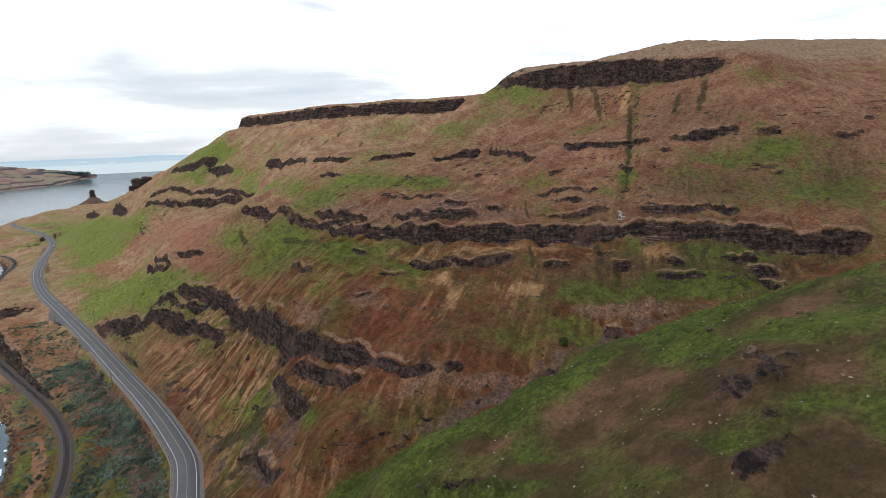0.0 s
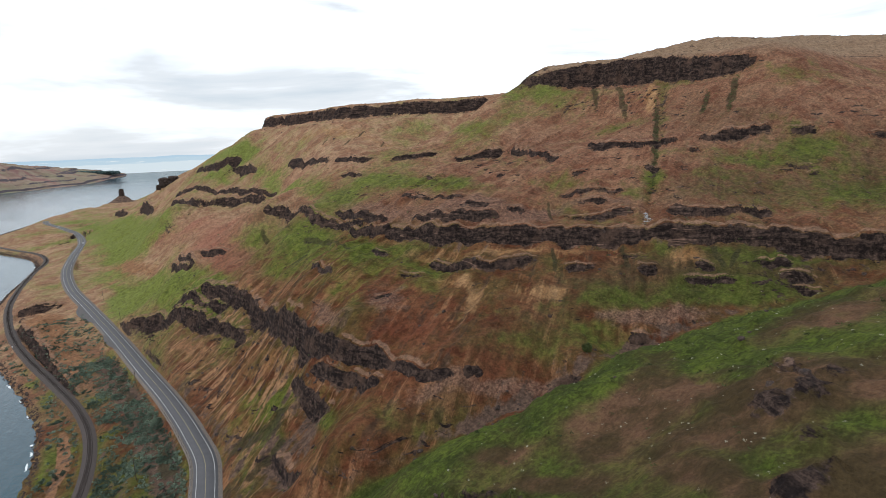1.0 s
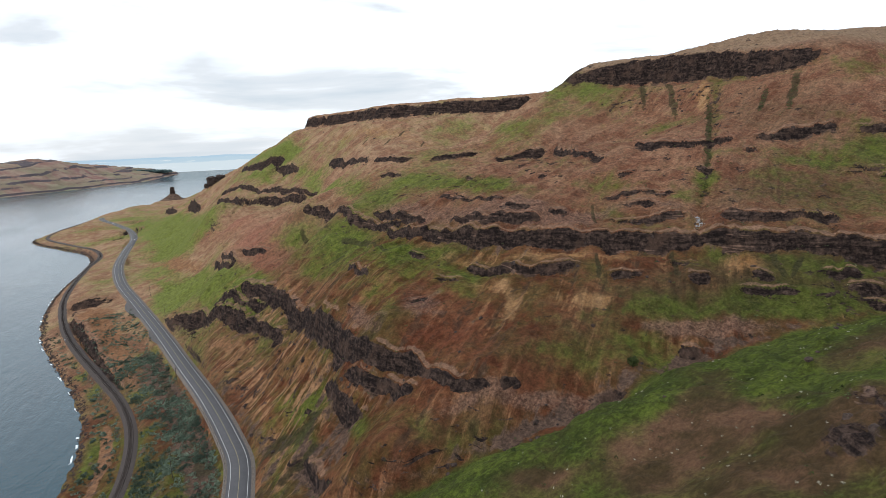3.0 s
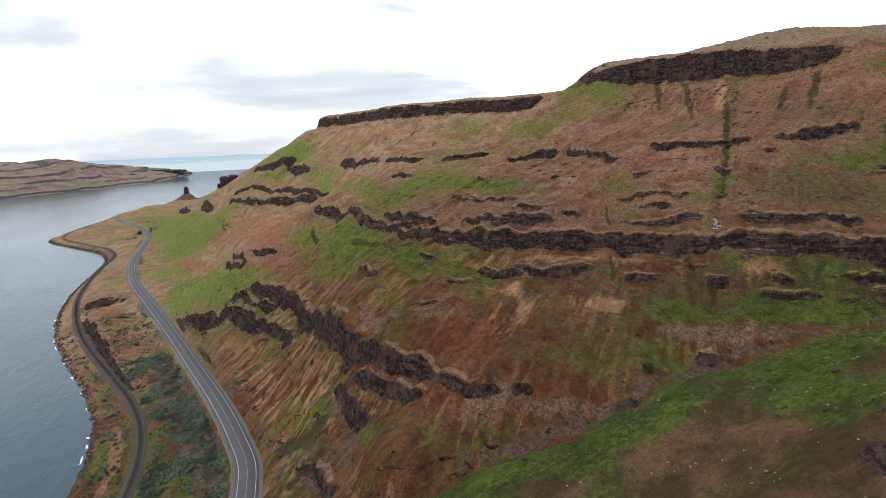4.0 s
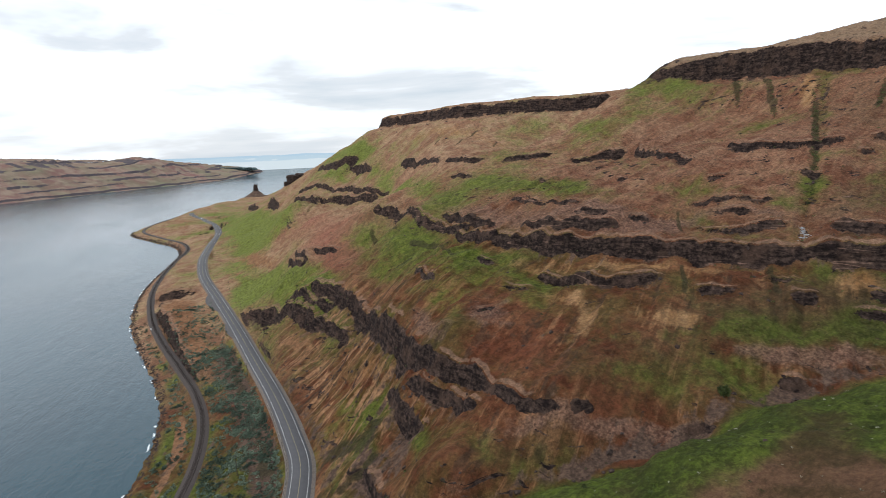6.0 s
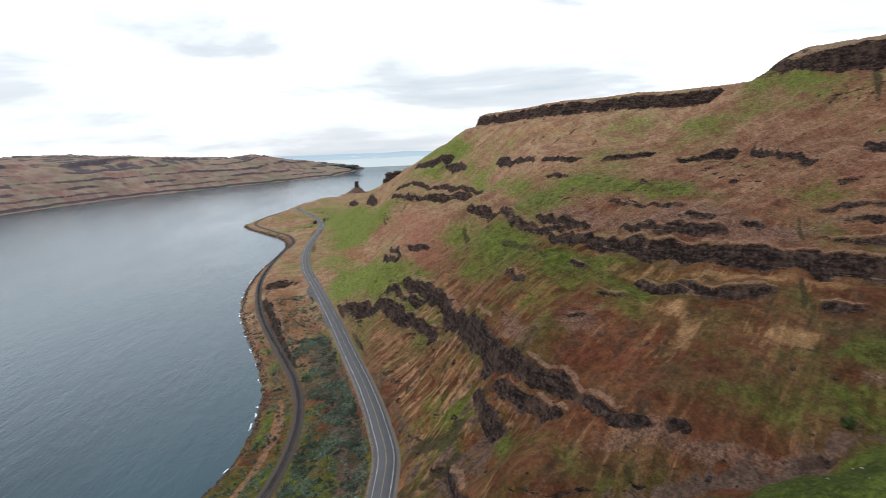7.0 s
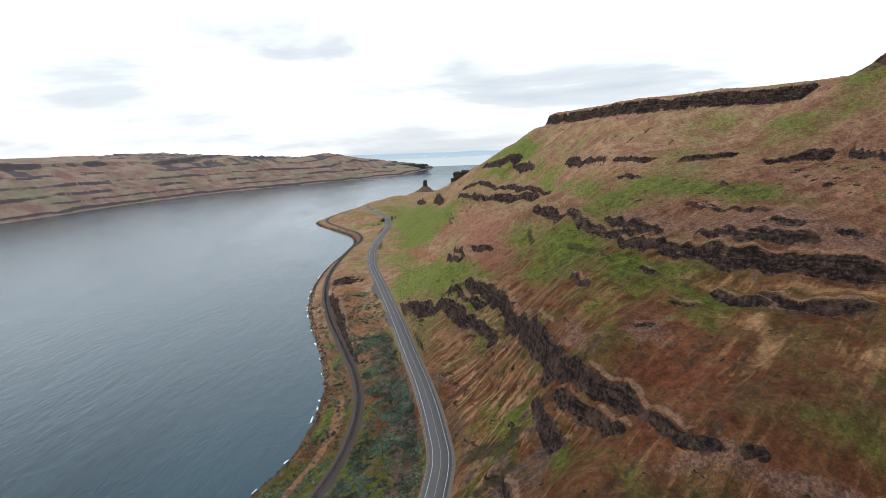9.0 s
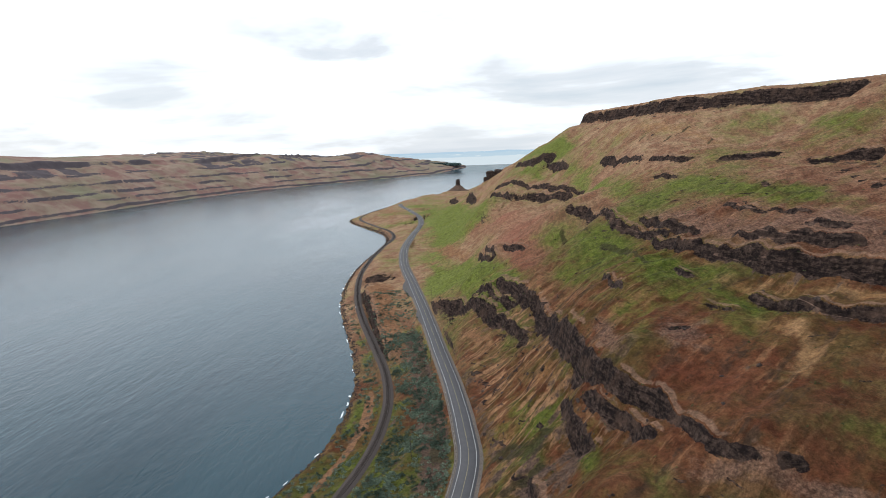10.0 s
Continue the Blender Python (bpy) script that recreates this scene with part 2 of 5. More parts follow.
def water_material():
    k = Mat("river_water", 0.12, 0.5)
    k.b.inputs["IOR"].default_value = 1.36
    k.b.inputs["Specular Tint"].default_value = (0.72, 0.92, 1.0, 1)
    wv = k.noise(6.0, 4, 0.6, k.scaled((1.0, 0.35, 1), 0.75), 0.4)
    small = k.noise(1.6, 3, 0.6, k.scaled((1.0, 0.5, 1), 0.6))
    swell = k.noise(24, 3, 0.5, k.scaled((1.0, 0.3, 1), 0.9))
    far = k.noise(120, 4, 0.6, k.scaled((1.0, 0.3, 1), 0.5))
    h = k.math("ADD", wv, k.math("ADD", k.math("MULTIPLY", small, 0.3), k.math("MULTIPLY", swell, 1.2)))
    c = k.mix(k.step(far, 0.35, 0.65), (0.005, 0.024, 0.036), (0.009, 0.036, 0.050))
    k.put(k.b.inputs["Roughness"], k.math("ADD", 0.10, k.math("MULTIPLY", far, 0.16)))
    return k.done(c, h, 0.38, 1.0)


def asphalt_material():
    k = Mat("worn_asphalt", 0.85, 0.3)
    c = k.mix(k.noise(3, 4), (0.056, 0.055, 0.060), (0.088, 0.086, 0.090))
    return k.done(k.mix(0.5, c, k.mix(k.noise(0.3, 3), (0.7, 0.7, 0.7), (1.3, 1.3, 1.3)), "MULTIPLY"), k.noise(0.05, 2), 0.2, 0.01)


def plain(name, a, b, size=0.6, rough=0.8, bump=0.3, spec=0.3):
    k = Mat(name, rough, spec)
    n = k.noise(size, 4, 0.6)
    return k.done(k.mix(k.step(n, 0.3, 0.7), a, b), n, bump, size * 0.2)


M_HILL = hill_material()
M_WATER = water_material()
M_ROAD = asphalt_material()
M_WHITE = plain("white_road_paint", (0.34, 0.34, 0.33), (0.50, 0.50, 0.49), 0.8)
M_YELLOW = plain("worn_yellow_road_paint", (0.22, 0.19, 0.11), (0.32, 0.27, 0.15), 0.8)
M_GRAVEL = plain("shoulder_gravel", (0.085, 0.070, 0.060), (0.160, 0.135, 0.115), 0.7, 0.95)
M_TURNOUT = plain("packed_dark_gravel", (0.060, 0.055, 0.055), (0.105, 0.096, 0.092), 1.2, 0.95)
M_BALLAST = plain("rail_ballast", (0.036, 0.028, 0.026), (0.068, 0.054, 0.048), 0.5, 0.95)
M_TIE = plain("weathered_wooden_tie", (0.020, 0.014, 0.012), (0.040, 0.029, 0.024), 0.4, 0.9)
M_STEEL = plain("brown_rusted_rail_steel", (0.036, 0.024, 0.020), (0.066, 0.046, 0.038), 0.3, 0.5, 0.1, 0.5)


# ---- smooth noise on arrays ----
def lattice(ix, iy, seed):
    h = (ix * 374761393 + iy * 668265263 + seed * 974711) & 0xFFFFFFFF
    h = ((h ^ (h >> 13)) * 1274126177) & 0xFFFFFFFF
    return ((h ^ (h >> 16)) & 0xFFFF) / 65535.0 * 2 * math.pi


def perlin(x, y, seed):
    x, y = np.asarray(x, float), np.asarray(y, float)
    ix, iy = np.floor(x).astype(np.int64), np.floor(y).astype(np.int64)
    fx, fy = x - ix, y - iy
    u, v = fx * fx * fx * (fx * (fx * 6 - 15) + 10), fy * fy * fy * (fy * (fy * 6 - 15) + 10)

    def corner(a, b):
        t = lattice(ix + a, iy + b, seed)
        return np.cos(t) * (fx - a) + np.sin(t) * (fy - b)
    top = corner(0, 0) * (1 - u) + corner(1, 0) * u
    low = corner(0, 1) * (1 - u) + corner(1, 1) * u
    return (top * (1 - v) + low * v) * 1.5


def fbm(x, y, size, octaves=4, seed=1, gain=0.5):
    total, amp, s = 0.0, 1.0, 1.0 / size
    for i in range(octaves):
        total = total + amp * perlin(x * s + 17.3 * i, y * s - 9.1 * i, seed + i)
        amp, s = amp * gain, s * 2.03
    return total


def ridged(x, y, size, octaves=3, seed=5):
    total, amp, s = 0.0, 1.0, 1.0 / size
    for i in range(octaves):
        total = total + amp * (1 - 2 * np.abs(perlin(x * s + 7.7 * i, y * s + 3.1 * i, seed + i)))
        amp, s = amp * 0.5, s * 2.1
    return total


def smooth(v, lo, hi):
    t = np.clip((v - lo) / (hi - lo), 0, 1)
    return t * t * (3 - 2 * t)


# ---- the lie of the land: feature lines in metres ----
ROAD = [(-70, -220, 30), (-62, -60, 27), (-46, 40, 24), (-26, 100, 22), (-9, 150, 20), (3, 200, 19), (7, 226, 18.5), (6, 256, 18), (2, 301, 17.5),
        (-7, 367, 17), (-20, 461, 16.5), (-37, 572, 16), (-56, 698, 15.5), (-63, 808, 15), (-59, 945, 14.5), (-50, 1103, 14), (-59, 1235, 14),
        (-89, 1385, 14), (-127, 1555, 14), (-120, 1720, 14), (-60, 1900, 14), (20, 2050, 14)]
RAIL = [(-140, -220, 7), (-125, -20, 7), (-98, 100, 7), (-66, 180, 7), (-51, 219, 7), (-44, 244, 7), (-39, 280, 7), (-39, 316, 7), (-44, 351, 7),
        (-58, 406, 7), (-76, 471, 7), (-91, 534, 7), (-102, 600, 7), (-110, 682, 7), (-110, 772, 7), (-104, 880, 7), (-95, 985, 7), (-108, 1060, 7),
        (-153, 1165, 6.5), (-206, 1310, 6), (-204, 1420, 6), (-172, 1560, 6), (-125, 1760, 6)]
SHORE = [(-190, -200), (-170, -20), (-140, 100), (-106, 190), (-85, 231), (-71, 264), (-66, 302), (-66, 347), (-75, 400), (-95, 477), (-115, 563),
         (-123, 630), (-125, 757), (-117, 850), (-108, 960), (-122, 1055), (-173, 1168), (-233, 1320), (-222, 1420), (-190, 1560), (-140, 1750),
         (-60, 1960), (20, 2140), (110, 2320), (200, 2600), (260, 2900)]
LOWER_LEDGE = [(30, 470, 58), (40, 405, 62), (58, 341, 64), (64, 279, 69), (61, 241, 67), (66, 196, 70), (75, 165, 68), (82, 135, 70)]
LOWER_SLOPE = [(20, 325, 26), (29, 276, 27), (27, 225, 27), (34, 340, 39), (53, 308, 50), (43, 196, 43), (50, 190, 48), (33, 178, 33), (46, 137, 56),
               (36, 146, 49), (16, 152, 30), (10, 430, 26), (8, 520, 28), (41, 677, 51), (20, 610, 33), (-5, 760, 22), (12, 843, 20), (60, 150, 59)]
GULCH = [(4, 118, 25), (18, 130, 33), (35, 132, 41), (50, 127, 47), (64, 124, 50), (80, 117, 54), (97, 108, 62), (114, 105, 67), (140, 103, 73), (166, 97, 78),
         (205, 78, 87), (270, 30, 101), (330, -30, 118)]
NEAR_RIDGE = [(20, 85, 46), (55, 64, 74), (84, 61, 82), (121, 57, 93), (173, 67, 94), (204, 50, 99), (150, 86, 86), (120, 92, 82.5), (94, 93, 77), (78, 101, 67), (64, 110, 60),
              (52, 115, 56), (40, 117, 50), (104, 36, 102), (62, 13, 101), (79, 8, 106), (107, 20, 108), (150, 10, 116), (220, -20, 124), (60, -60, 106), (150, -80, 135),
              (260, -110, 150), (10, 0, 74), (-10, -60, 66), (-30, -130, 60), (245, 28, 110)]
BENCH = [(88, 415, 73), (63, 470, 76), (101, 303, 90), (87, 259, 90), (87, 294, 85), (104, 175, 83), (102, 143, 79), (126, 112, 76), (170, 112, 84),
         (60, 560, 76), (70, 640, 80), (50, 720, 70), (30, 800, 50)]
BAND = [(135, 212, 93), (125, 197, 95), (162, 157, 97), (146, 148, 90), (180, 139, 96), (213, 92, 97), (250, 60, 101)]
MAIN_CLIFF = [(58, 745, 91), (93, 780, 92), (121, 690, 94), (150, 605, 99), (122, 530, 102), (96, 455, 105), (107, 386, 106), (122, 345, 106),
              (122, 300, 106), (129, 264, 106), (145, 218, 106), (182, 177, 107), (220, 124, 107), (249, 85, 108), (275, 50, 110), (310, 20, 114)]
OVER_CLIFF = [(150, 290, 121), (138, 400, 119), (165, 240, 121), (232, 166, 119), (205, 205, 119), (300, 96, 117), (330, 92, 123), (150, 500, 119),
              (160, 640, 118), (140, 780, 118)]
MID_LEDGE = [(150, 800, 146), (172, 700, 148), (186, 600, 147), (180, 510, 144), (186, 445, 144), (204, 415, 145), (238, 378, 147), (267, 333, 147),
             (293, 302, 150), (284, 200, 151), (320, 170, 148), (374, 112, 146), (260, 255, 148)]
SHOULDER = [(239, 421, 154), (269, 424, 164), (287, 424, 173), (322, 424, 194), (350, 422, 204), (361, 284, 171), (515, 139, 184), (590, 205, 214), (370, 160, 166),
            (460, 170, 194), (240, 545, 166), (222, 640, 178), (205, 760, 178), (262, 480, 148), (300, 468, 154), (340, 462, 168), (380, 455, 190), (300, 515, 162), (350, 505, 178)]
CAP_RIM = [(362, 414, 214), (385, 372, 214), (410, 310, 214), (420, 260, 213), (416, 215, 208), (352, 398, 200), (374, 352, 200), (392, 308, 201), (398, 258, 199),
           (394, 218, 194), (386, 428, 219), (402, 385, 228), (432, 315, 230), (446, 262, 227), (442, 216, 221), (212, 856, 196), (232, 785, 199), (254, 665, 200),
           (322, 575, 201), (372, 528, 202), (400, 485, 204)]
TOPS = [(543, 277, 243), (629, 235, 240), (700, 100, 222), (520, 420, 238), (466, 358, 234), (440, 394, 231), (480, 430, 232), (640, 420, 250), (430, 560, 212), (350, 700, 210),
        (300, 820, 207), (420, 900, 205), (700, 700, 225), (900, 300, 255), (1300, 500, 250), (1200, 1200, 200), (600, 1300, 160), (700, 2200, 150), (600, -100, 200), (450, 500, 216)]
NORTH = [(182, 886, 172), (167, 925, 162), (152, 953, 151), (123, 992, 130), (91, 1046, 102), (230, 1000, 160), (260, 1150, 140), (240, 1350, 108), (190, 1490, 92),
         (238, 1640, 122), (300, 1640, 126), (160, 1600, 96), (225, 1850, 90), (89, 1690, 30), (40, 1150, 52), (80, 1400, 60), (20, 1400, 28), (-91, 1698, 16), (-52, 1880, 16),
         (150, 2280, 20), (10, 960, 34), (60, 930, 72), (40, 860, 54), (300, 2500, 60), (420, 2900, 80), (-146, 1443, 12), (90, 860, 96), (53, 2085, 8), (20, 2000, 10)]
POINT = [(-50, 1300, 14), (0, 1300, 22), (-40, 1500, 15), (0, 1500, 20), (-60, 1620, 16), (0, 1620, 20), (50, 1620, 26), (-20, 1760, 18),
         (40, 1760, 20), (20, 1880, 14), (80, 1880, 18), (100, 1990, 14), (150, 1900, 40), (120, 2150, 8)]
WEST = [(-130, 231, -6), (-115, 350, -6), (-170, 600, -7), (-175, 850, -7), (-200, 1060, -6), (-330, 1320, -8), (-330, 1600, -8), (-120, 2100, -8), (120, 2700, -9),
        (-240, 0, -7), (-260, -220, -8)]


def spline(rows):
    """A function of y: smooth x and z along a line that runs steadily north."""
    a = np.array(rows, float)
    y, d = a[:, 1], np.diff(a, axis=0)
    slope = d[:, [0, 2]] / d[:, 1:2]
    m = np.vstack([slope[:1], (slope[1:] * d[:-1, 1:2] + slope[:-1] * d[1:, 1:2]) / (d[1:, 1:2] + d[:-1, 1:2]), slope[-1:]])

    def at(v):
        v = np.clip(v, y[0], y[-1] - 1e-6)
        i = np.searchsorted(y, v, side="right") - 1
        h = y[i + 1] - y[i]
        t = ((v - y[i]) / h)
        out = []
        for col, k in ((0, 0), (2, 1)):
            p0, p1, m0, m1 = a[i, col], a[i + 1, col], m[i, k] * h, m[i + 1, k] * h
            out.append((2 * t**3 - 3 * t**2 + 1) * p0 + (t**3 - 2 * t**2 + t) * m0 + (3 * t**2 - 2 * t**3) * p1 + (t**3 - t**2) * m1)
        return out
    return at


road_at, rail_at = spline(ROAD), spline(RAIL)
shore_at = spline([(x, y, 0) for x, y in SHORE])


def turnout(y):
    """Extra width of the two gravel turnouts on the river side."""
    bump = lambda a, b, w: w * np.clip(np.sin(np.pi * np.clip((y - a) / (b - a), 0, 1)), 0, 1)
    return bump(515, 600, 7.5) + bump(425, 480, 4.0)


def thin_plate(points, soft=4.0):
    """The smoothest surface that lies on the feature lines."""
    p = np.array(points, float)
    xy, z = p[:, :2] / 100.0, p[:, 2]
    n = len(p)

    def kernel(r2):
        return np.where(r2 > 0, 0.5 * r2 * np.log(np.maximum(r2, 1e-12)), 0.0)
    a = np.zeros((n + 3, n + 3))
    a[:n, :n] = kernel(((xy[:, None] - xy[None]) ** 2).sum(2)) + np.eye(n) * soft * 1e-3
    a[:n, n], a[:n, n + 1:] = 1, xy
    a[n, :n], a[n + 1:, :n] = 1, xy.T
    w = np.linalg.solve(a, np.concatenate([z, [0, 0, 0]]))

    def at(x, y):
        x, y = np.ravel(x) / 100.0, np.ravel(y) / 100.0
        out = np.empty(len(x))
        for i in range(0, len(x), 20000):
            s = slice(i, i + 20000)
            r2 = (x[s, None] - xy[:, 0]) ** 2 + (y[s, None] - xy[:, 1]) ** 2
            out[s] = kernel(r2) @ w[:n] + w[n] + w[n + 1] * x[s] + w[n + 2] * y[s]
        return out
    return at


ALL_LINES = ([p for p in ROAD] + [p for p in RAIL] + [(x, y, 0) for x, y in SHORE] + LOWER_LEDGE + LOWER_SLOPE + GULCH + NEAR_RIDGE + BENCH + BAND
             + MAIN_CLIFF + OVER_CLIFF + MID_LEDGE + SHOULDER + CAP_RIM + TOPS + NORTH + POINT + WEST)
base_at = thin_plate(ALL_LINES, 1.0)

def contour_place(x, y):
    """Metres along the hillside, the same all the way down a slope."""
    a = np.array(NEAR_FALL + MAIN_CLIFF[::-1] + [(100, 900, 0), (130, 1100, 0), (180, 1400, 0), (230, 1900, 0)], float)[:, :2]
    s = np.concatenate([[0], np.cumsum(np.hypot(*np.diff(a, axis=0).T))])
    ss = np.arange(0, s[-1], 18.0)
    cx, cy = np.interp(ss, s, a[:, 0]), np.interp(ss, s, a[:, 1])
    out = np.empty(len(x))
    for i in range(0, len(x), 20000):
        t = slice(i, i + 20000)
        w = 1.0 / ((x[t, None] - cx) ** 2 + (y[t, None] - cy) ** 2 + 150.0) ** 2
        out[t] = (w @ ss) / w.sum(1)
    return out


NEAR_FALL = [(360, -60, 0)]
# the two cap rocks: middle height, cliff height, reach above and below, how broken it is, seed
LAYERS = [(200, 17.0, 13, 0.05, 20), (215, 25.0, 16, 0.05, 21)]


def stain(rows, x, y):
    """Soft turned ovals on the plan: centre, half-lengths, turn in degrees, amount."""
    total = np.zeros_like(x)
    for cx, cy, a, b, turn, amount in rows:
        c, n = math.cos(math.radians(turn)), math.sin(math.radians(turn))
        u, v = ((x - cx) * c + (y - cy) * n) / a, ((y - cy) * c - (x - cx) * n) / b
        total = total + amount * np.exp(-(u * u + v * v))
    return total


def along(points, x, y):
    """Distance from a line on the plan, left of its run positive, and the place along it."""
    best, side, place, start = np.full(len(x), 1e9), np.ones(len(x)), np.zeros(len(x)), 0.0
    for p, q in zip(points, points[1:]):
        ex, ey = q[0] - p[0], q[1] - p[1]
        ln = math.hypot(ex, ey)
        dx, dy = x - p[0], y - p[1]
        t = np.clip((dx * ex + dy * ey) / ln ** 2, 0, 1)
        d = np.hypot(dx - t * ex, dy - t * ey)
        near = d < best
        best = np.where(near, d, best)
        side = np.where(near, np.where(ex * dy - ey * dx > 0, 1.0, -1.0), side)
        place = np.where(near, start + t * ln, place)
        start += ln
    return best * side, place, start


def add_ledge(points, seed, x, y, z, rock, lip, scree):
    """A step of hard rock across the slope: a face along the line, a bench above it and rubble below."""
    p = np.array(points, float)
    top = p[:, 2].max()
    reach = 5 * top + 8
    at = np.nonzero((x > p[:, 0].min() - reach) & (x < p[:, 0].max() + reach) & (y > p[:, 1].min() - reach) & (y < p[:, 1].max() + reach))[0]
    if not len(at):
        return
    u, v = x[at], y[at]
    d, s, length = along(p[:, :2].tolist(), u, v)
    stops = np.concatenate([[0], np.cumsum(np.hypot(*np.diff(p[:, :2], axis=0).T))])
    w = min(9.0, 0.3 * length)
    ends = smooth(s, 0, w) * smooth(length - s, 0, w)
    h = np.interp(s, stops, p[:, 2]) * ends
    d = d + np.clip(h / 4, 0.3, 1.0) * (1.3 * fbm(u, v, 16, 2, seed) + 0.15 * fbm(u, v, 4, 2, seed + 3))
    h = h * 1.2 * np.clip(1.0 + 0.45 * fbm(u, v, 18, 2, seed + 7), 0.5, 1.4)
    half = 0.4 + 0.09 * h
    z[at] += h * 0.5 * np.tanh(d / half) * np.exp(-np.abs(d) / (1.7 * h + 0.8))
    rock[at] = np.maximum(rock[at], np.clip(h / 0.9, 0, 1.15) * ends * np.exp(-((d + 0.2 * half) / (half + 0.75 + 0.06 * h)) ** 2))
    lip[at] = np.maximum(lip[at], np.clip(h / 3, 0, 1) * smooth(d, half + 0.2, half + 1.0) * (1 - smooth(d, half + 0.8 + 0.15 * h, half + 2.5 + 0.35 * h)))
    scree[at] = np.maximum(scree[at], np.clip(h / 5, 0, 0.5) * np.where(d < 0, np.exp(d / (1.2 * h + 0.5)), 0))


def land(x, y):
    """Height of the ground and its cover (rock, green, red, scree), for arrays of places."""
    shape = np.shape(x)
    x, y = np.ravel(x).astype(float), np.ravel(y).astype(float)
    b = base_at(x, y)
    con = contour_place(x, y)
    rx, rz = road_at(y)
    qx, qz = rail_at(y)
    droad, drail = x - rx, x - qx
    free = smooth(np.abs(droad), 8, 40) * smooth(np.abs(drail), 6, 25) * smooth(b, 1.0, 12.0)
    b = b + free * (2.2 * fbm(x, y, 55, 3, 31) + 1.5 * ridged(con, 0.12 * b + 0.02 * x, 17, 3, 37) - 0.7 + 0.7 * fbm(x, y, 9, 3, 41))
    gulch_y = np.interp(x, [0, 35, 64, 97, 140, 166, 205, 270, 330], [118, 130, 124, 108, 103, 97, 78, 32, -30])
    near = smooth(gulch_y - y, -4, 5)
    z = b.copy()
    rock = np.zeros_like(b)
    scree = np.zeros_like(b)
    for c, h, w, broken, seed in LAYERS:
        lens = 0.6 * fbm(con, 0.3 * b, 75, 2, seed) + 0.5 * fbm(con, 0.4 * b, 22, 3, seed + 60)
        strength = 1 - (0.30 + 0.70 * broken) * smooth(lens, -0.28 + 0.5 * (1 - broken), 0.22 + 0.6 * (1 - broken))
        strength = strength * (1 - near)
        if c == 200:
            strength = strength * smooth(y, 450, 475) * (1 - smooth(y, 1000, 1200))
        if c == 215:
            strength = strength * np.interp(y, [205, 265], [0.45, 1.0])
            strength = strength * (1 - smooth(y, 352, 428)) * (1 - smooth(x, 455, 480)) * smooth(y - 0.2 * (x - 400), 196, 214)
        sink = np.interp(y, [200, 260, 310, 400], [-10, -7, -2, 0]) if c == 215 else 0.0
        mid = c + sink + 1.8 * fbm(con, 0.2 * b, 45, 3, seed + 40)
        u = (b - mid) / w
        k = strength * h / (2 * w)
        sharp = 9.0
        g = u * (1 - k) + k * np.tanh(sharp * u)
        inside = np.abs(u) < 1
        z = np.where(inside, z + (g - u) * w, z)
        face = strength * np.exp(-(u * sharp * 0.6) ** 2)
        rock = np.maximum(rock, np.where(inside, face * min(1.0, 0.55 + h / 12), 0))
        scree = np.maximum(scree, np.where((u < 0) & (u > -2), strength * 0.5 * (1 - 0.5 * np.abs(u)) * min(1, h / 7), 0))
    rock = rock + 0.9 * smooth(y, 396, 408) * (1 - smooth(y, 428, 438)) * smooth(b, 202, 208) * (1 - smooth(b, 224, 230)) * (1 - smooth(x, 395, 410))
    lip = np.zeros_like(b)
    for k, points in enumerate(CLIFF_STEPS + OVER_STEPS + BAND_STEPS + RAIL_STEPS + SLOPE_STEPS + NOSE_STEPS + MID_STEPS + NORTH_STEPS + HIGH_STEPS):
        add_ledge(points, 200 + 11 * k, x, y, z, rock, lip, scree)
    rock, scree = rock * (1 - near), scree * (1 - near)
    craggy = np.clip(ridged(x, y, 4.5, 4, 45), -0.4, 1.4)
    crop = stain(NEAR_CROPS, x, y)
    z = z + crop * (0.2 + 2.0 * craggy)
    rock = rock + 1.3 * crop
    for cx, cy, ax, ay, amount in CUT_CROPS + NORTH_CROPS:
        d = np.exp(-(((x - cx) / ax) ** 2 + ((y - cy) / ay) ** 2))
        z = z + d * (0.4 + 1.7 * craggy)
        rock = rock + amount * d
    cut = smooth(droad, 9, 18) * (1 - smooth(b, 56, 64)) * smooth(y, 165, 190) * (1 - smooth(y, 400, 470)) * (1 - near)
    ribs = ridged(con, 0.06 * b, 7, 3, 113)
    z = z + cut * 0.9 * ribs
    rock = rock + 0.50 * cut * smooth(ribs, 0.45, 0.95) * np.clip(0.6 + fbm(con, b, 25, 2, 115), 0, 1)
    z = z + free * (0.35 * fbm(x, y, 3.5, 2, 51) + np.clip(rock, 0, 1) * 0.2 * fbm(x, y, 4.5, 3, 53))
    # the bank falls to the water
    ds = x - shore_at(y)[0] - 1.5 * fbm(x, y, 14, 3, 57)
    bank = np.interp(ds, [-60, -12, -3, 0, 4, 9, 20], [-6, -3, -1.0, 0, 2.2, 3.6, 4.6])
    near_shore = 1 - smooth(ds, 6, 20)
    z = z * (1 - near_shore) + bank * near_shore
    gx = np.interp(y, [150, 164, 198, 240, 285], [208, 232, 284, 345, 405])
    dg = np.abs(x - gx - 3 * fbm(x, y, 25, 2, 59)) * 0.6
    gully = np.exp(-(dg / 3.0) ** 2) * smooth(y, 146, 158) * (1 - smooth(y, 262, 285))
    z = z - 2.5 * gully
    # the beds of road and railway
    wide = np.where(droad < 0, turnout(y), 0.0)
    bed = (1 - smooth(np.abs(droad) - wide, 6.0, 10.5)) * (1 - smooth(y, 1590, 1640))
    z = z * (1 - bed) + (rz - 0.6) * bed
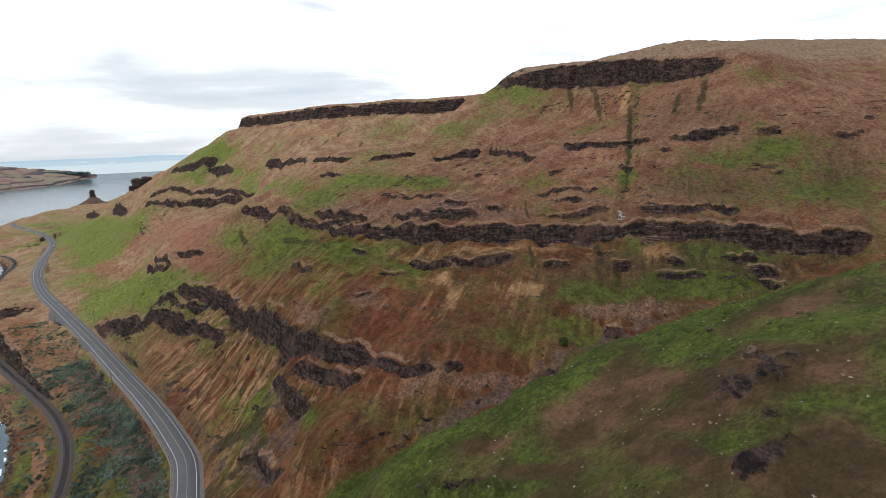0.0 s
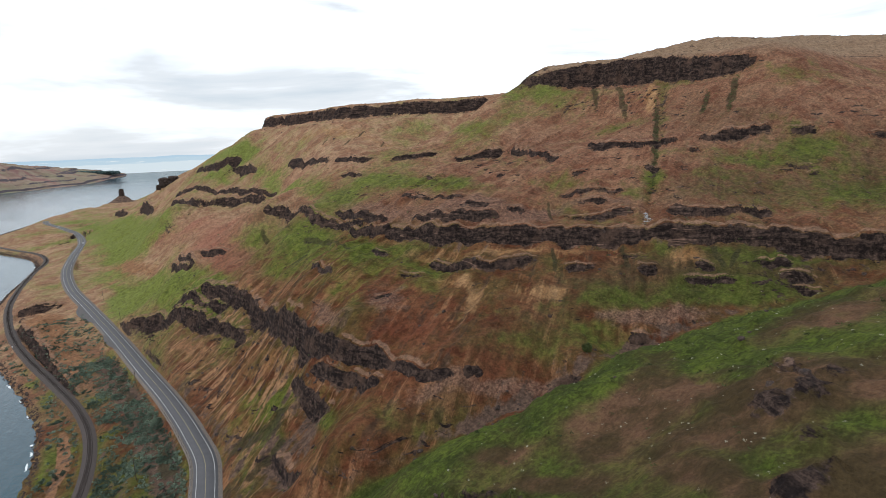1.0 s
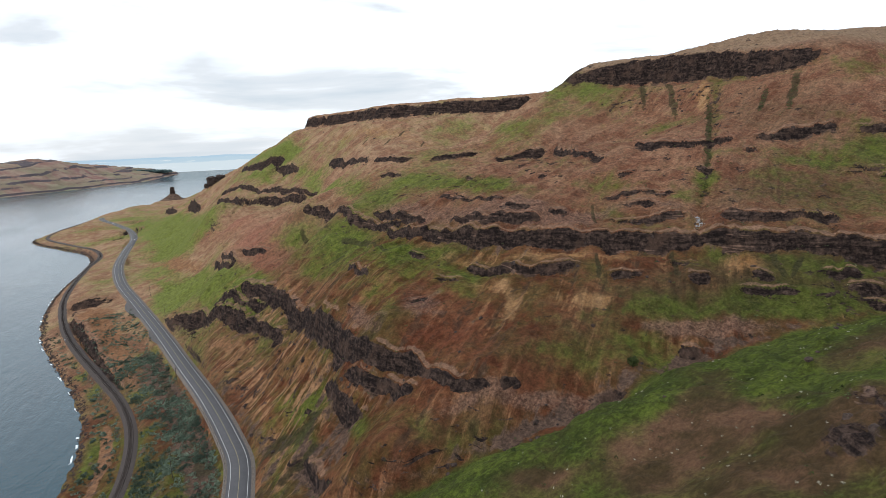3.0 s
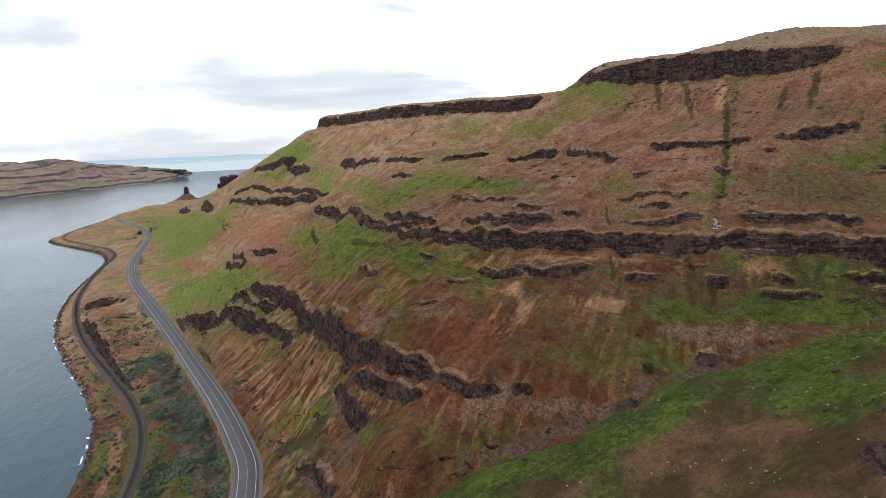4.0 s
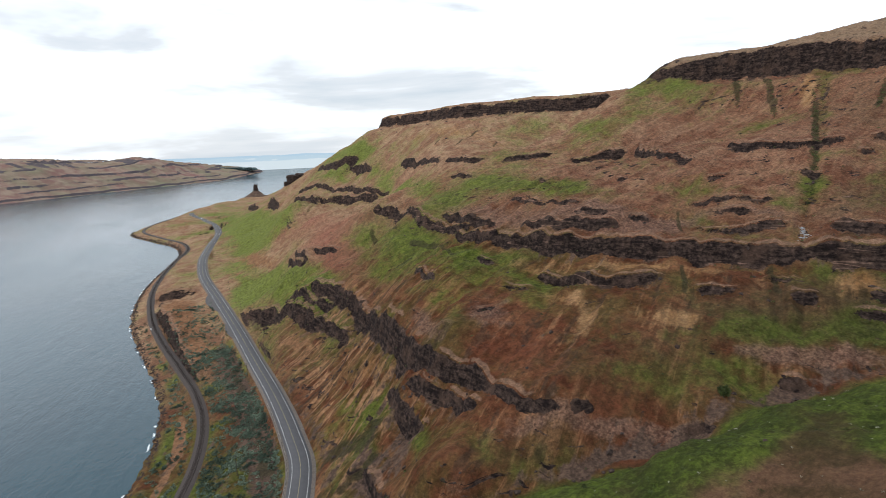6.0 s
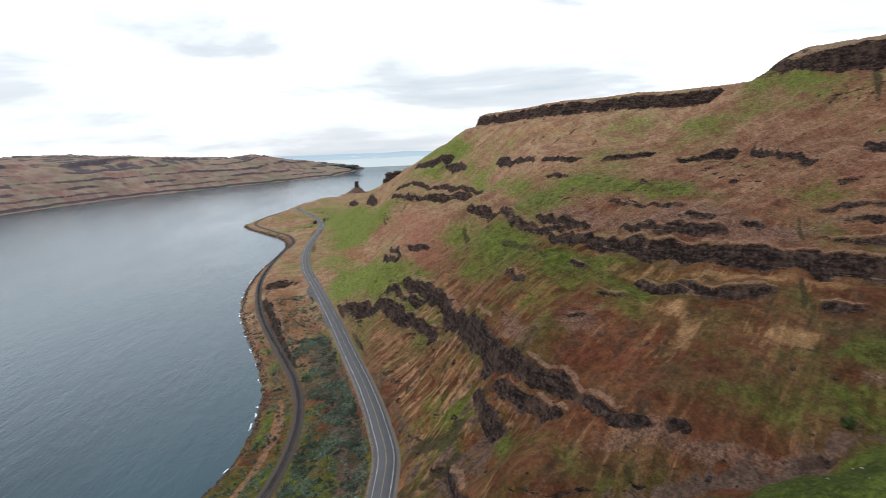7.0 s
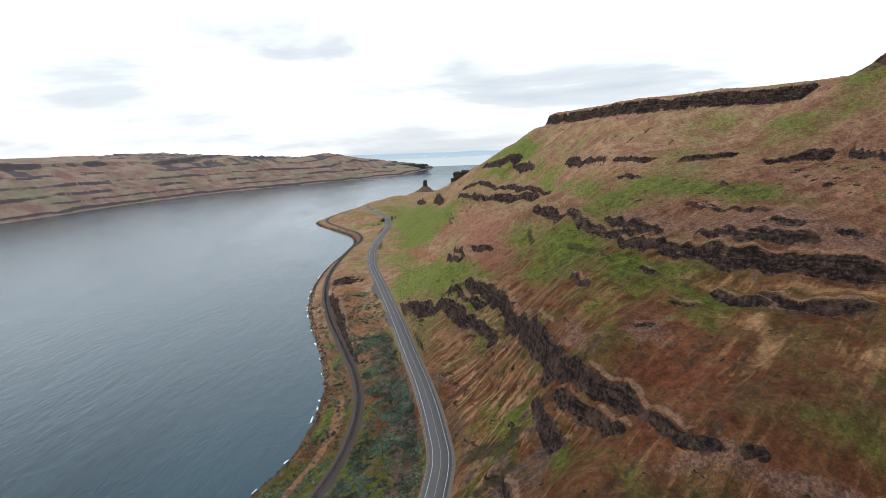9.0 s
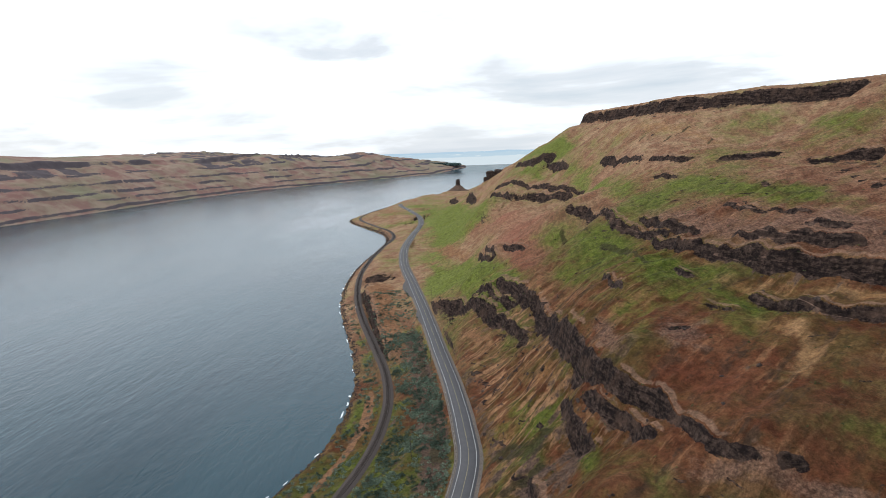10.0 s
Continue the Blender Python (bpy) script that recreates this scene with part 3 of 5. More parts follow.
    bed2 = (1 - smooth(np.abs(drail), 3.4, 7.0)) * (1 - smooth(y, 1600, 1640))
    z = z * (1 - bed2) + (qz - 0.5) * bed2
    # cover
    green = 0.20 + 0.08 * smooth(y, 650, 900) + 0.32 * fbm(x, y, 85, 3, 61) + stain(GREEN_SLOPE + GREEN_LOW, x, y) + stain(GREEN_MIDDLE + GREEN_HIGH + GREEN_NORTH, x, y)
    red = 0.10 + 0.22 * fbm(x, y, 60, 3, 67)
    for cx, cy, ax, ay, amount in GREEN_PATCHES:
        d = ((x - cx) / ax) ** 2 + ((y - cy) / ay) ** 2
        green = green + amount * np.exp(-d)
    rust = 0.75 * stain(RED_SLOPE, x, y)
    red, green = red + rust, green - 0.45 * rust
    tan, pink = stain(TAN_SLOPE, x, y), stain(PINK_ROCK, x, y)
    green = green - 0.5 * tan - 0.6 * pink
    dark = np.zeros_like(z)
    for w, points in DARK_RUNS + DARK_RUNS_LOW:
        d, s, length = along(points, x, y)
        dark = np.maximum(dark, np.exp(-((d + 0.7 * w * fbm(x, y, 9, 2, 143)) / w) ** 2) * smooth(s, -1, 0.2 * length) * smooth(length - s, -1, 0.3 * length))
    verge = np.exp(-((droad + 14 + 3 * fbm(x, y, 20, 2, 149)) / 4.0) ** 2) * smooth(y, 120, 150) * (1 - smooth(y, 380, 420))
    dark = np.maximum(dark, 0.85 * verge * np.clip(0.7 + fbm(x, y, 18, 2, 151), 0, 1))
    for cx, cy, ax, ay, amount in ROCK_PATCHES:
        d = ((x - cx) / ax) ** 2 + ((y - cy) / ay) ** 2
        rock = rock + amount * np.exp(-d)
    for cx, cy, ax, ay, amount in SCREE_PATCHES:
        d = ((x - cx) / ax) ** 2 + ((y - cy) / ay) ** 2
        scree = scree + amount * np.exp(-d)
    green = green * (1 - near) + near * (0.66 + 0.50 * fbm(x, y, 26, 3, 63) + 0.35 * smooth(y + 0.25 * (x - 100), 55, 85) - 0.10 * (1 - smooth(y, 24, 50)))
    green = green - near * stain(NEAR_BROWN, x, y)
    red = red * (1 - near)
    green = green - 0.5 * smooth(b, 205, 225) + 0.28 * np.exp(-(dg / 4.0) ** 2) * smooth(y, 158, 170) * (1 - smooth(y, 262, 285))
    rock = rock + 0.55 * gully
    wash = np.exp(-((y - gulch_y - 5 - 3 * fbm(x, y, 30, 2, 47)) / 4.5) ** 2) * smooth(x, 40, 70) * (1 - smooth(x, 185, 215))
    rock = rock + 0.55 * wash * np.clip(0.5 + 1.2 * fbm(x, y, 22, 2, 49), 0, 1.2)
    scree = scree + 0.6 * wash
    chute = smooth(ridged(x * 0.2, y, 24, 2, 77), 0.35, 0.85)
    rock = rock + 0.45 * chute * smooth(b, 156, 178) * (1 - smooth(b, 194, 200)) * np.maximum(smooth(x, 330, 360), 0.8 * smooth(y, 500, 540))
    reach = smooth(y, 820, 950) * (1 - smooth(y, 1230, 1400))
    rock = rock + (0.3 + 0.6 * smooth(y, 400, 520)) * np.exp(-((ds - 2.5 - 4 * reach) / (3.0 + 8 * reach)) ** 2)
    rock = rock + 0.35 * np.exp(-((drail - 9) / 5.0) ** 2) * smooth(y, 400, 470) * (1 - smooth(y, 800, 900))
    scree = scree + 0.7 * np.exp(-((droad + 15) / 6.0) ** 2) * smooth(y, 190, 230) * (1 - smooth(y, 400, 460))
    low = smooth(-droad, 4, 12) * smooth(ds, 4, 10)
    scree = scree + 0.42 * low * (1 - smooth(y, 400, 470))
    green = green + low * (0.30 + 0.5 * fbm(x, y, 26, 3, 79)) * (1 - smooth(y, 420, 520))
    red = red - 0.4 * low
    scree = scree + 0.6 * np.exp(-(droad - 10) ** 2 / 30) * 0.5
    dirt = 0.9 * np.exp(-((x - 0.55 * qx - 0.45 * shore_at(y)[0]) / 2.6) ** 2) * smooth(y, 170, 200) * (1 - smooth(y, 320, 345))
    dirt = dirt + stain(DIRT_KNOLLS, x, y)
    for cx, cy, ax, ay, amount in DIRT_PATCHES:
        dirt = dirt + amount * np.exp(-(((x - cx) / ax) ** 2 + ((y - cy) / ay) ** 2))
    return [v.reshape(shape) for v in (z, rock, green, red, scree, con, dirt, near, cut, tan, pink, lip, dark, np.clip(stain(SLOPE_SHADE, x, y), 0, 1) * (1 - near))]


ROCK_PATCHES = [(30, 300, 16, 70, 0.25), (95, 112, 14, 5, 0.5)]
CUT_CROPS = [(-22, 905, 5, 8, 0.7), (-62, 470, 7, 22, 0.7), (-76, 540, 7, 26, 0.7), (-92, 610, 6, 22, 0.7), (-72, 640, 12, 8, 0.7), (2, 425, 9, 26, 0.8), (-6, 470, 7, 26, 0.8),
             (14, 400, 9, 16, 0.25), (28, 378, 8, 14, 0.25), (127, 55, 2.5, 1.5, 0.8), (145, 60, 5, 1.2, 0.6)]
NORTH_CROPS = [(50, 1056, 14, 22, 1.0), (20, 1400, 12, 22, 0.9), (51, 707, 8, 20, 0.8), (-40, 1330, 20, 14, 0.7), (-72, 1110, 5, 30, 0.8)]
DIRT_PATCHES = [(-82, 560, 12, 60, 0.5), (-66, 480, 12, 30, 0.45), (-48, 420, 8, 26, 0.3), (-150, 1250, 50, 60, 0.4), (-80, 800, 18, 40, 0.3)]
SCREE_PATCHES = [(26, 290, 20, 90, 0.18), (30, 205, 16, 25, 0.35), (34, 160, 10, 14, 0.3), (100, 120, 22, 8, 0.4), (84, 70, 10, 8, 0.4), (40, 180, 14, 14, 0.4), (95, 165, 12, 14, 0.35), (-95, 560, 10, 60, 0.4)]
GREEN_PATCHES = [(190, 700, 40, 60, 0.25), (0, 900, 45, 170, 0.15), (20, 1220, 60, 160, 0.15), (-60, 1400, 60, 120, 0.2), (-8, 600, 16, 60, 0.2), (10, 770, 34, 80, 0.4), (150, 850, 40, 90, 0.4), (40, 860, 40, 90, 0.3)]
# ledges (x, y, height), patches of cover (x, y, half-lengths, turn, amount) and dark runs (width, line)
CLIFF_STEPS = [[(75, 883, 9.2), (87, 740, 9.3), (120, 707, 9.0), (141, 637, 6.8), (149, 620, 4.0)],
    [(98, 455, 4.1), (113, 433, 5.9), (112, 358, 5.8), (121, 324, 4.6), (124, 294, 2.9)],
    [(117, 312, 3.7), (125, 266, 6.6), (138, 230, 7.4), (153, 205, 7.6), (172, 184, 7.5), (190, 164, 7.5), (208, 143, 6.9), (220, 124, 7.5), (231, 104, 8.1), (242, 88, 8.8), (252, 73, 8.6), (259, 64, 7.4), (262, 55, 5.0)]]
OVER_STEPS = [[(123, 350, 3.3), (127, 302, 5.1), (134, 274, 2.7)],
    [(137, 265, 2.7), (146, 236, 4.4), (157, 219, 4.9), (169, 205, 1.8)],
    [(155, 242, 1.9), (161, 230, 2.9), (171, 217, 2.2)],
    [(171, 215, 1.6), (179, 210, 3.4), (185, 206, 1.6)],
    [(189, 194, 1.9), (204, 181, 3.1), (212, 173, 3.7), (222, 160, 3.7)],
    [(223, 153, 3.7), (232, 137, 4.0), (240, 124, 3.7), (256, 108, 3.8)],
    [(150, 304, 1.5), (156, 277, 1.8), (163, 255, 2.0), (170, 239, 1.0)],
    [(205, 215, 1.0), (221, 198, 2.3), (231, 185, 2.0), (237, 178, 1.3)],
    [(269, 138, 1.4), (272, 131, 2.0), (280, 125, 1.4)]]
BAND_STEPS = [[(123, 224, 3.0), (130, 206, 5.7), (135, 187, 5.9), (146, 177, 4.8), (159, 167, 3.2)],
    [(157, 158, 2.1), (164, 153, 3.7), (175, 144, 2.1)],
    [(183, 148, 1.4), (191, 142, 2.2), (197, 134, 1.7)],
    [(179, 133, 2.1), (185, 129, 3.7), (189, 124, 2.1)],
    [(188, 118, 2.1), (198, 107, 2.6), (206, 96, 2.1)],
    [(200, 118, 1.9), (202, 112, 2.4), (205, 107, 1.3)],
    [(214, 101, 1.4), (222, 92, 2.8), (228, 85, 1.7)],
    [(214, 92, 2.2), (221, 84, 3.0), (226, 75, 3.0)],
    [(214, 84, 1.3), (219, 79, 2.7), (219, 72, 2.7)],
    [(103, 221, 1.4), (111, 214, 2.5), (114, 200, 1.1)]]
RAIL_STEPS = [[(-104, 648, 7.0), (-82, 630, 9.5), (-55, 625, 4.0)],
    [(-94, 585, 6.4), (-79, 522, 9.1), (-67, 465, 9.2), (-57, 419, 6.6), (-45, 376, 3.4)],
    [(-70, 1170, 9.8), (-57, 1209, 15.2), (-31, 1187, 10.0)],
    [(-93, 1151, 7.3), (-75, 1153, 10.9), (-64, 1154, 6.1)]]
SLOPE_STEPS = [[(87, 299, 1.4), (83, 269, 2.6), (84, 248, 1.5)],
    [(109, 262, 1.6), (110, 246, 2.8), (118, 242, 1.5)],
    [(149, 113, 1.4), (153, 108, 3.0), (158, 104, 1.9)],
    [(113, 117, 1.3), (117, 110, 2.1), (119, 102, 1.0)],
    [(47, 480, 2.6), (58, 461, 4.6), (68, 440, 2.5)],
    [(34, 548, 4.8), (36, 476, 6.3), (43, 460, 3.1)],
    [(45, 1060, 11.3), (49, 1023, 15.2), (56, 952, 8.1)],
    [(84, 134, 0.8), (91, 131, 1.7), (96, 129, 0.8)],
    [(68, 182, 2.4), (72, 166, 3.2), (75, 146, 2.5), (84, 130, 2.5)],
    [(83, 207, 0.8), (91, 206, 1.6), (97, 199, 1.1)]]
NOSE_STEPS = [[(35, 396, 6.2), (46, 364, 8.3), (55, 330, 8.4), (58, 286, 9.2), (57, 243, 9.4), (58, 215, 8.6), (61, 197, 7.6), (69, 180, 5.8), (74, 165, 3.2)],
    [(53, 213, 2.7), (58, 191, 5.0), (64, 173, 4.2), (67, 157, 1.8)],
    [(48, 226, 2.3), (48, 204, 4.7), (49, 192, 5.6), (54, 178, 2.4)],
    [(-13, 470, 5.3), (9, 436, 7.8), (27, 373, 6.8), (41, 336, 5.4), (47, 306, 3.6)],
    [(18, 437, 2.4), (33, 381, 4.3), (48, 346, 3.2)],
    [(29, 199, 2.1), (29, 182, 6.0), (30, 155, 3.5)]]
MID_STEPS = [[(206, 202, 1.0), (217, 188, 2.6), (221, 177, 1.3)],
    [(180, 624, 2.8), (183, 563, 5.1), (178, 489, 2.8)],
    [(179, 485, 2.8), (185, 437, 4.1), (199, 419, 2.5)],
    [(194, 403, 2.9), (212, 402, 4.5), (224, 388, 5.4), (239, 381, 3.4)],
    [(225, 354, 2.3), (238, 346, 3.7), (257, 344, 5.6), (275, 334, 6.6)],
    [(275, 334, 6.6), (248, 277, 4.9), (240, 237, 3.0)],
    [(268, 247, 2.4), (266, 229, 4.3), (276, 207, 3.8), (299, 189, 2.7)],
    [(308, 192, 3.2), (325, 178, 5.3), (340, 169, 5.8), (350, 159, 3.4)],
    [(346, 153, 2.5), (358, 145, 4.2), (361, 136, 3.4)]]
NORTH_STEPS = [[(374, 124, 1.8), (387, 115, 3.6), (399, 105, 1.8)],
    [(413, 117, 1.9), (425, 114, 3.4), (430, 109, 2.4)],
    [(312, 142, 1.2), (319, 133, 2.3), (328, 121, 1.6)],
    [(122, 934, 4.9), (135, 822, 6.9), (155, 790, 7.5), (162, 777, 4.1)],
    [(153, 772, 4.1), (154, 732, 5.4), (159, 692, 3.0)],
    [(84, 908, 3.8), (117, 782, 4.9), (143, 647, 4.8), (158, 603, 2.6)],
    [(180, 635, 2.7), (182, 609, 4.6), (183, 584, 2.5)],
    [(-74, 1443, 6.0), (-47, 1384, 7.2), (-27, 1351, 5.7)],
    [(13, 1496, 7.8), (24, 1408, 14.7), (35, 1342, 7.0)],
    [(40, 543, 2.9), (41, 471, 5.0), (45, 460, 2.4)]]
HIGH_STEPS = [[(160, 428, 2.5), (167, 410, 3.4), (171, 391, 1.9)],
    [(256, 189, 1.8), (258, 183, 2.8), (258, 176, 1.4)],
    [(308, 141, 1.5), (310, 135, 2.2), (314, 130, 1.5)],
    [(316, 127, 1.5), (320, 124, 2.3), (325, 121, 1.5)],
    [(227, 221, 1.4), (235, 217, 2.5), (238, 210, 1.4)],
    [(289, 181, 1.9), (295, 180, 4.2), (299, 176, 1.9)],
    [(148, 794, 3.4), (157, 766, 5.0), (157, 704, 3.1)],
    [(202, 262, 1.1), (207, 260, 1.9), (208, 254, 1.1)],
    [(178, 312, 1.2), (181, 309, 2.0), (181, 298, 1.2)],
    [(264, 172, 1.1), (272, 171, 1.8), (276, 167, 1.1)],
    [(172, 360, 1.3), (177, 361, 2.2), (181, 357, 1.3)]]
GREEN_SLOPE = [(101, 319, 80.0, 16.9, 97, 0.6),
    (79, 324, 53.4, 8.8, 100, 0.5),
    (24, 445, 72.8, 9.7, 101, 0.8),
    (-7, 520, 93.1, 13.8, 98, 0.8),
    (43, 447, 33.2, 9.4, 110, 0.5),
    (21, 974, 185.0, 24.5, 93, 0.4),
    (6, 1036, 272.1, 16.0, 89, 0.5),
    (85, 439, 27.7, 9.3, 124, 0.4),
    (105, 262, 29.1, 10.3, 76, 0.4),
    (46, 386, 23.2, 6.1, 113, 0.4)]
GREEN_LOW = [(155, 132, 25.7, 7.4, 145, 0.45),
    (117, 130, 19.2, 8.1, 149, 0.4),
    (142, 121, 13.2, 7.8, 167, 0.35),
    (59, 147, 13.6, 8.5, 128, 0.5),
    (49, 179, 17.1, 5.4, 84, 0.6),
    (32, 209, 27.1, 8.0, 84, 0.45),
    (108, 160, 13.9, 8.7, 123, 0.3),
    (45, 216, 15.1, 3.9, 93, 0.3),
    (75, 124, 15.5, 3.9, 136, 0.35),
    (34, 251, 21.1, 6.1, 94, 0.35),
    (121, 88, 39.7, 5.8, -134, 0.4),
    (18, 195, 18.1, 4.1, 82, 0.4)]
GREEN_MIDDLE = [(202, 98, 17.5, 3.4, 129, 0.4),
    (332, 93, 28.7, 19.9, 167, 0.35),
    (362, 127, 24.4, 8.0, 148, 0.4),
    (210, 125, 20.1, 4.6, 123, 0.5),
    (229, 90, 17.8, 5.0, 136, 0.75),
    (198, 94, 24.1, 5.8, 136, 0.8),
    (200, 197, 12.9, 6.3, 127, 0.5),
    (223, 211, 29.9, 7.3, 117, 0.4),
    (252, 177, 9.0, 6.0, 70, 0.6),
    (317, 150, 27.8, 11.4, 132, 0.5),
    (275, 160, 18.7, 5.8, 147, 0.35),
    (342, 137, 13.5, 10.5, 141, 0.5),
    (231, 178, 8.1, 4.3, 135, 0.4),
    (276, 188, 17.2, 8.7, 134, 0.4)]
GREEN_NORTH = [(-22, 1205, 432.6, 34.4, 94, 0.5),
    (2, 934, 243.8, 14.2, 102, 0.4),
    (5, 549, 118.2, 4.7, 103, 0.6),
    (25, 481, 164.3, 14.5, 97, 0.5),
    (-89, 761, 34.9, 13.6, 107, 0.3),
    (129, 811, 98.7, 5.2, 104, 0.4),
    (167, 791, 46.0, 5.5, 114, 0.4),
    (-14, 227, 19.5, 4.7, 93, 0.5)]
GREEN_HIGH = [(142, 455, 198.5, 12.7, -95, 0.7),
    (176, 290, 47.2, 11.9, 96, 0.85),
    (168, 358, 54.1, 18.2, 96, 0.6),
    (280, 387, 37.5, 16.8, 91, 0.6),
    (358, 401, 37.4, 20.8, 94, 0.5),
    (165, 793, 88.6, 9.7, 104, 0.5),
    (329, 399, 36.0, 12.1, 49, 0.5),
    (405, 288, 36.6, 5.4, 89, 0.35),
    (220, 594, 85.9, 16.2, 100, 0.35),
    (414, 187, 21.4, 8.8, 151, 0.3),
    (377, 347, 35.3, 18.9, 86, 0.3)]
NEAR_BROWN = [(89, 62, 14.8, 8.5, 78, 1.05),
    (99, 52, 11.3, 3.9, -107, 1.05),
    (65, 27, 11.3, 3.2, -108, 0.83),
    (93, 12, 5.2, 3.8, 4, 0.6),
    (63, 82, 7.4, 2.5, 127, 0.9),
    (60, 61, 8.7, 2.8, 108, 0.9),
    (77, 65, 10.3, 6.4, 55, 0.75),
    (63, 9, 5.5, 3.3, 34, 0.75),
    (91, 25, 14.3, 5.5, -148, 0.9),
    (77, 27, 9.0, 3.3, -117, 0.45),
    (75, 4, 8.0, 4.8, 8, 0.38)]
NEAR_CROPS = [(100, 31, 9.7, 3.1, -145, 0.9),
    (86, 27, 7.3, 2.9, -129, 0.9),
    (89, 21, 5.0, 3.5, 36, 1.0),
    (96, 20, 3.9, 2.9, -110, 0.7),
    (77, 15, 4.1, 2.9, 76, 0.8),
    (61, 12, 3.6, 2.9, -138, 0.9),
    (67, 9, 2.9, 2.9, 46, 0.7),
    (62, 9, 2.9, 2.9, 38, 0.6),
    (50, 71, 18.8, 2.9, 111, 0.8)]
# ovals where shade on the right-hand slopes is put into the grass colour
SLOPE_SHADE = [(213, 103, 44.0, 21.2, 133, 0.8),
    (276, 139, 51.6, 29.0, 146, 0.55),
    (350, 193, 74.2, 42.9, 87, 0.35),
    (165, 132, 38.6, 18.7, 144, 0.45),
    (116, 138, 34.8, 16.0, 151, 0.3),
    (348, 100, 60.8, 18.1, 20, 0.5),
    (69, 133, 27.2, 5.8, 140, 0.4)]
DIRT_KNOLLS = [(0, 709, 162.2, 19.3, 103, 0.55),
    (-141, 1385, 118.4, 41.7, 116, 0.5),
    (-70, 564, 38.9, 14.8, 100, 0.9),
    (-61, 492, 42.3, 12.6, 102, 0.9),
    (-50, 428, 32.5, 10.9, 103, 0.9),
    (-38, 376, 19.7, 6.4, 100, 0.4),
    (19, 357, 31.4, 6.1, 120, 0.5),
    (24, 331, 27.4, 6.3, 121, 0.4),
    (-49, 297, 25.9, 3.4, 97, 0.5)]
RED_SLOPE = [(90, 158, 32.5, 15.6, 106, 0.9),
    (79, 186, 16.5, 10.1, 113, 0.5),
    (111, 178, 19.8, 13.9, 105, 0.45),
    (71, 551, 165.9, 23.3, 89, 0.8),
    (38, 710, 61.3, 12.0, 108, 0.6),
    (57, 420, 65.5, 11.5, 92, 0.5),
    (47, 137, 13.0, 4.8, 153, 0.5),
    (105, 128, 16.7, 4.8, 156, 0.5),
    (121, 134, 12.6, 6.8, 156, 0.4),
    (166, 587, 187.6, 13.1, -95, 0.4),
    (5, 686, 142.0, 10.2, 103, 0.2),
    (178, 123, 15.2, 6.0, 145, 0.3)]
TAN_SLOPE = [(6, 689, 134.0, 8.7, 103, 0.6),
    (155, 188, 24.1, 5.1, 129, 0.8),
    (205, 124, 10.2, 8.8, 54, 0.7),
    (126, 227, 17.9, 6.9, 132, 0.5),
    (124, 260, 18.5, 9.3, 110, 0.5),
    (142, 146, 12.2, 5.4, 152, 0.6),
    (116, 168, 17.2, 3.9, 55, 0.6),
    (118, 190, 17.0, 6.6, 117, 0.5),
    (227, 595, 138.8, 14.5, 107, 0.5),
    (381, 277, 32.8, 4.6, -141, 0.9),
    (173, 162, 11.6, 6.5, 129, 0.4),
    (134, 159, 11.1, 5.5, 131, 0.4),
    (361, 302, 33.9, 10.4, 101, 0.3),
    (41, 265, 32.2, 4.2, 102, 0.4),
    (49, 257, 29.0, 3.7, 96, 0.5)]
PINK_ROCK = [(160, 234, 55.3, 13.6, 117, 0.7),
    (133, 315, 50.9, 8.5, 96, 0.6),
    (216, 183, 22.9, 7.9, 122, 0.5),
    (240, 146, 22.6, 9.9, 127, 0.25),
    (277, 118, 22.7, 14.2, 153, 0.2),
    (187, 204, 18.5, 7.2, 163, 0.6),
    (166, 111, 23.5, 4.8, 141, 0.8),
    (86, 130, 25.2, 3.4, 144, 0.8),
    (109, 117, 13.2, 3.4, 142, 0.7),
    (90, 202, 16.8, 9.4, 87, 0.6),
    (67, 218, 21.6, 5.6, 91, 0.6),
    (47, 133, 12.8, 3.4, 158, 0.5),
    (203, 146, 7.3, 3.4, 99, 0.4),
    (287, 314, 54.3, 16.7, -104, 0.4)]
DARK_RUNS = [(2.9, [(391, 349), (355, 313)]),
    (2.8, [(399, 326), (375, 302), (356, 281)]),
    (1.9, [(380, 226), (340, 206)]),
    (2.5, [(404, 219), (346, 191)]),
    (2.1, [(384, 274), (299, 211), (261, 183), (240, 169)]),
    (1.4, [(221, 121), (210, 113), (206, 104)]),
    (1.1, [(222, 109), (206, 104)]),
    (1.7, [(196, 153), (179, 135)]),
    (2.3, [(84, 331), (96, 325)]),
    (1.0, [(201, 210), (187, 192)]),
    (1.2, [(207, 529), (230, 552)]),
    (1.2, [(244, 511), (258, 527)]),
    (1.5, [(111, 321), (99, 259)])]
DARK_RUNS_LOW = [(6.4, [(14, 223), (45, 204)]),
    (2.6, [(15, 191), (39, 197)]),
    (2.8, [(98, 350), (110, 310)]),
    (2.0, [(93, 448), (99, 356)]),
    (1.1, [(171, 175), (153, 153)]),
    (1.3, [(215, 583), (202, 576)]),
    (1.3, [(253, 564), (225, 540)])]


def axis(stops):
    """Grid lines with a spacing that changes steadily between the stops (place, spacing)."""
    out = [stops[0][0]]
    while out[-1] < stops[-1][0]:
        out.append(out[-1] + np.interp(out[-1], [s[0] for s in stops], [s[1] for s in stops]))
    return np.array(out)


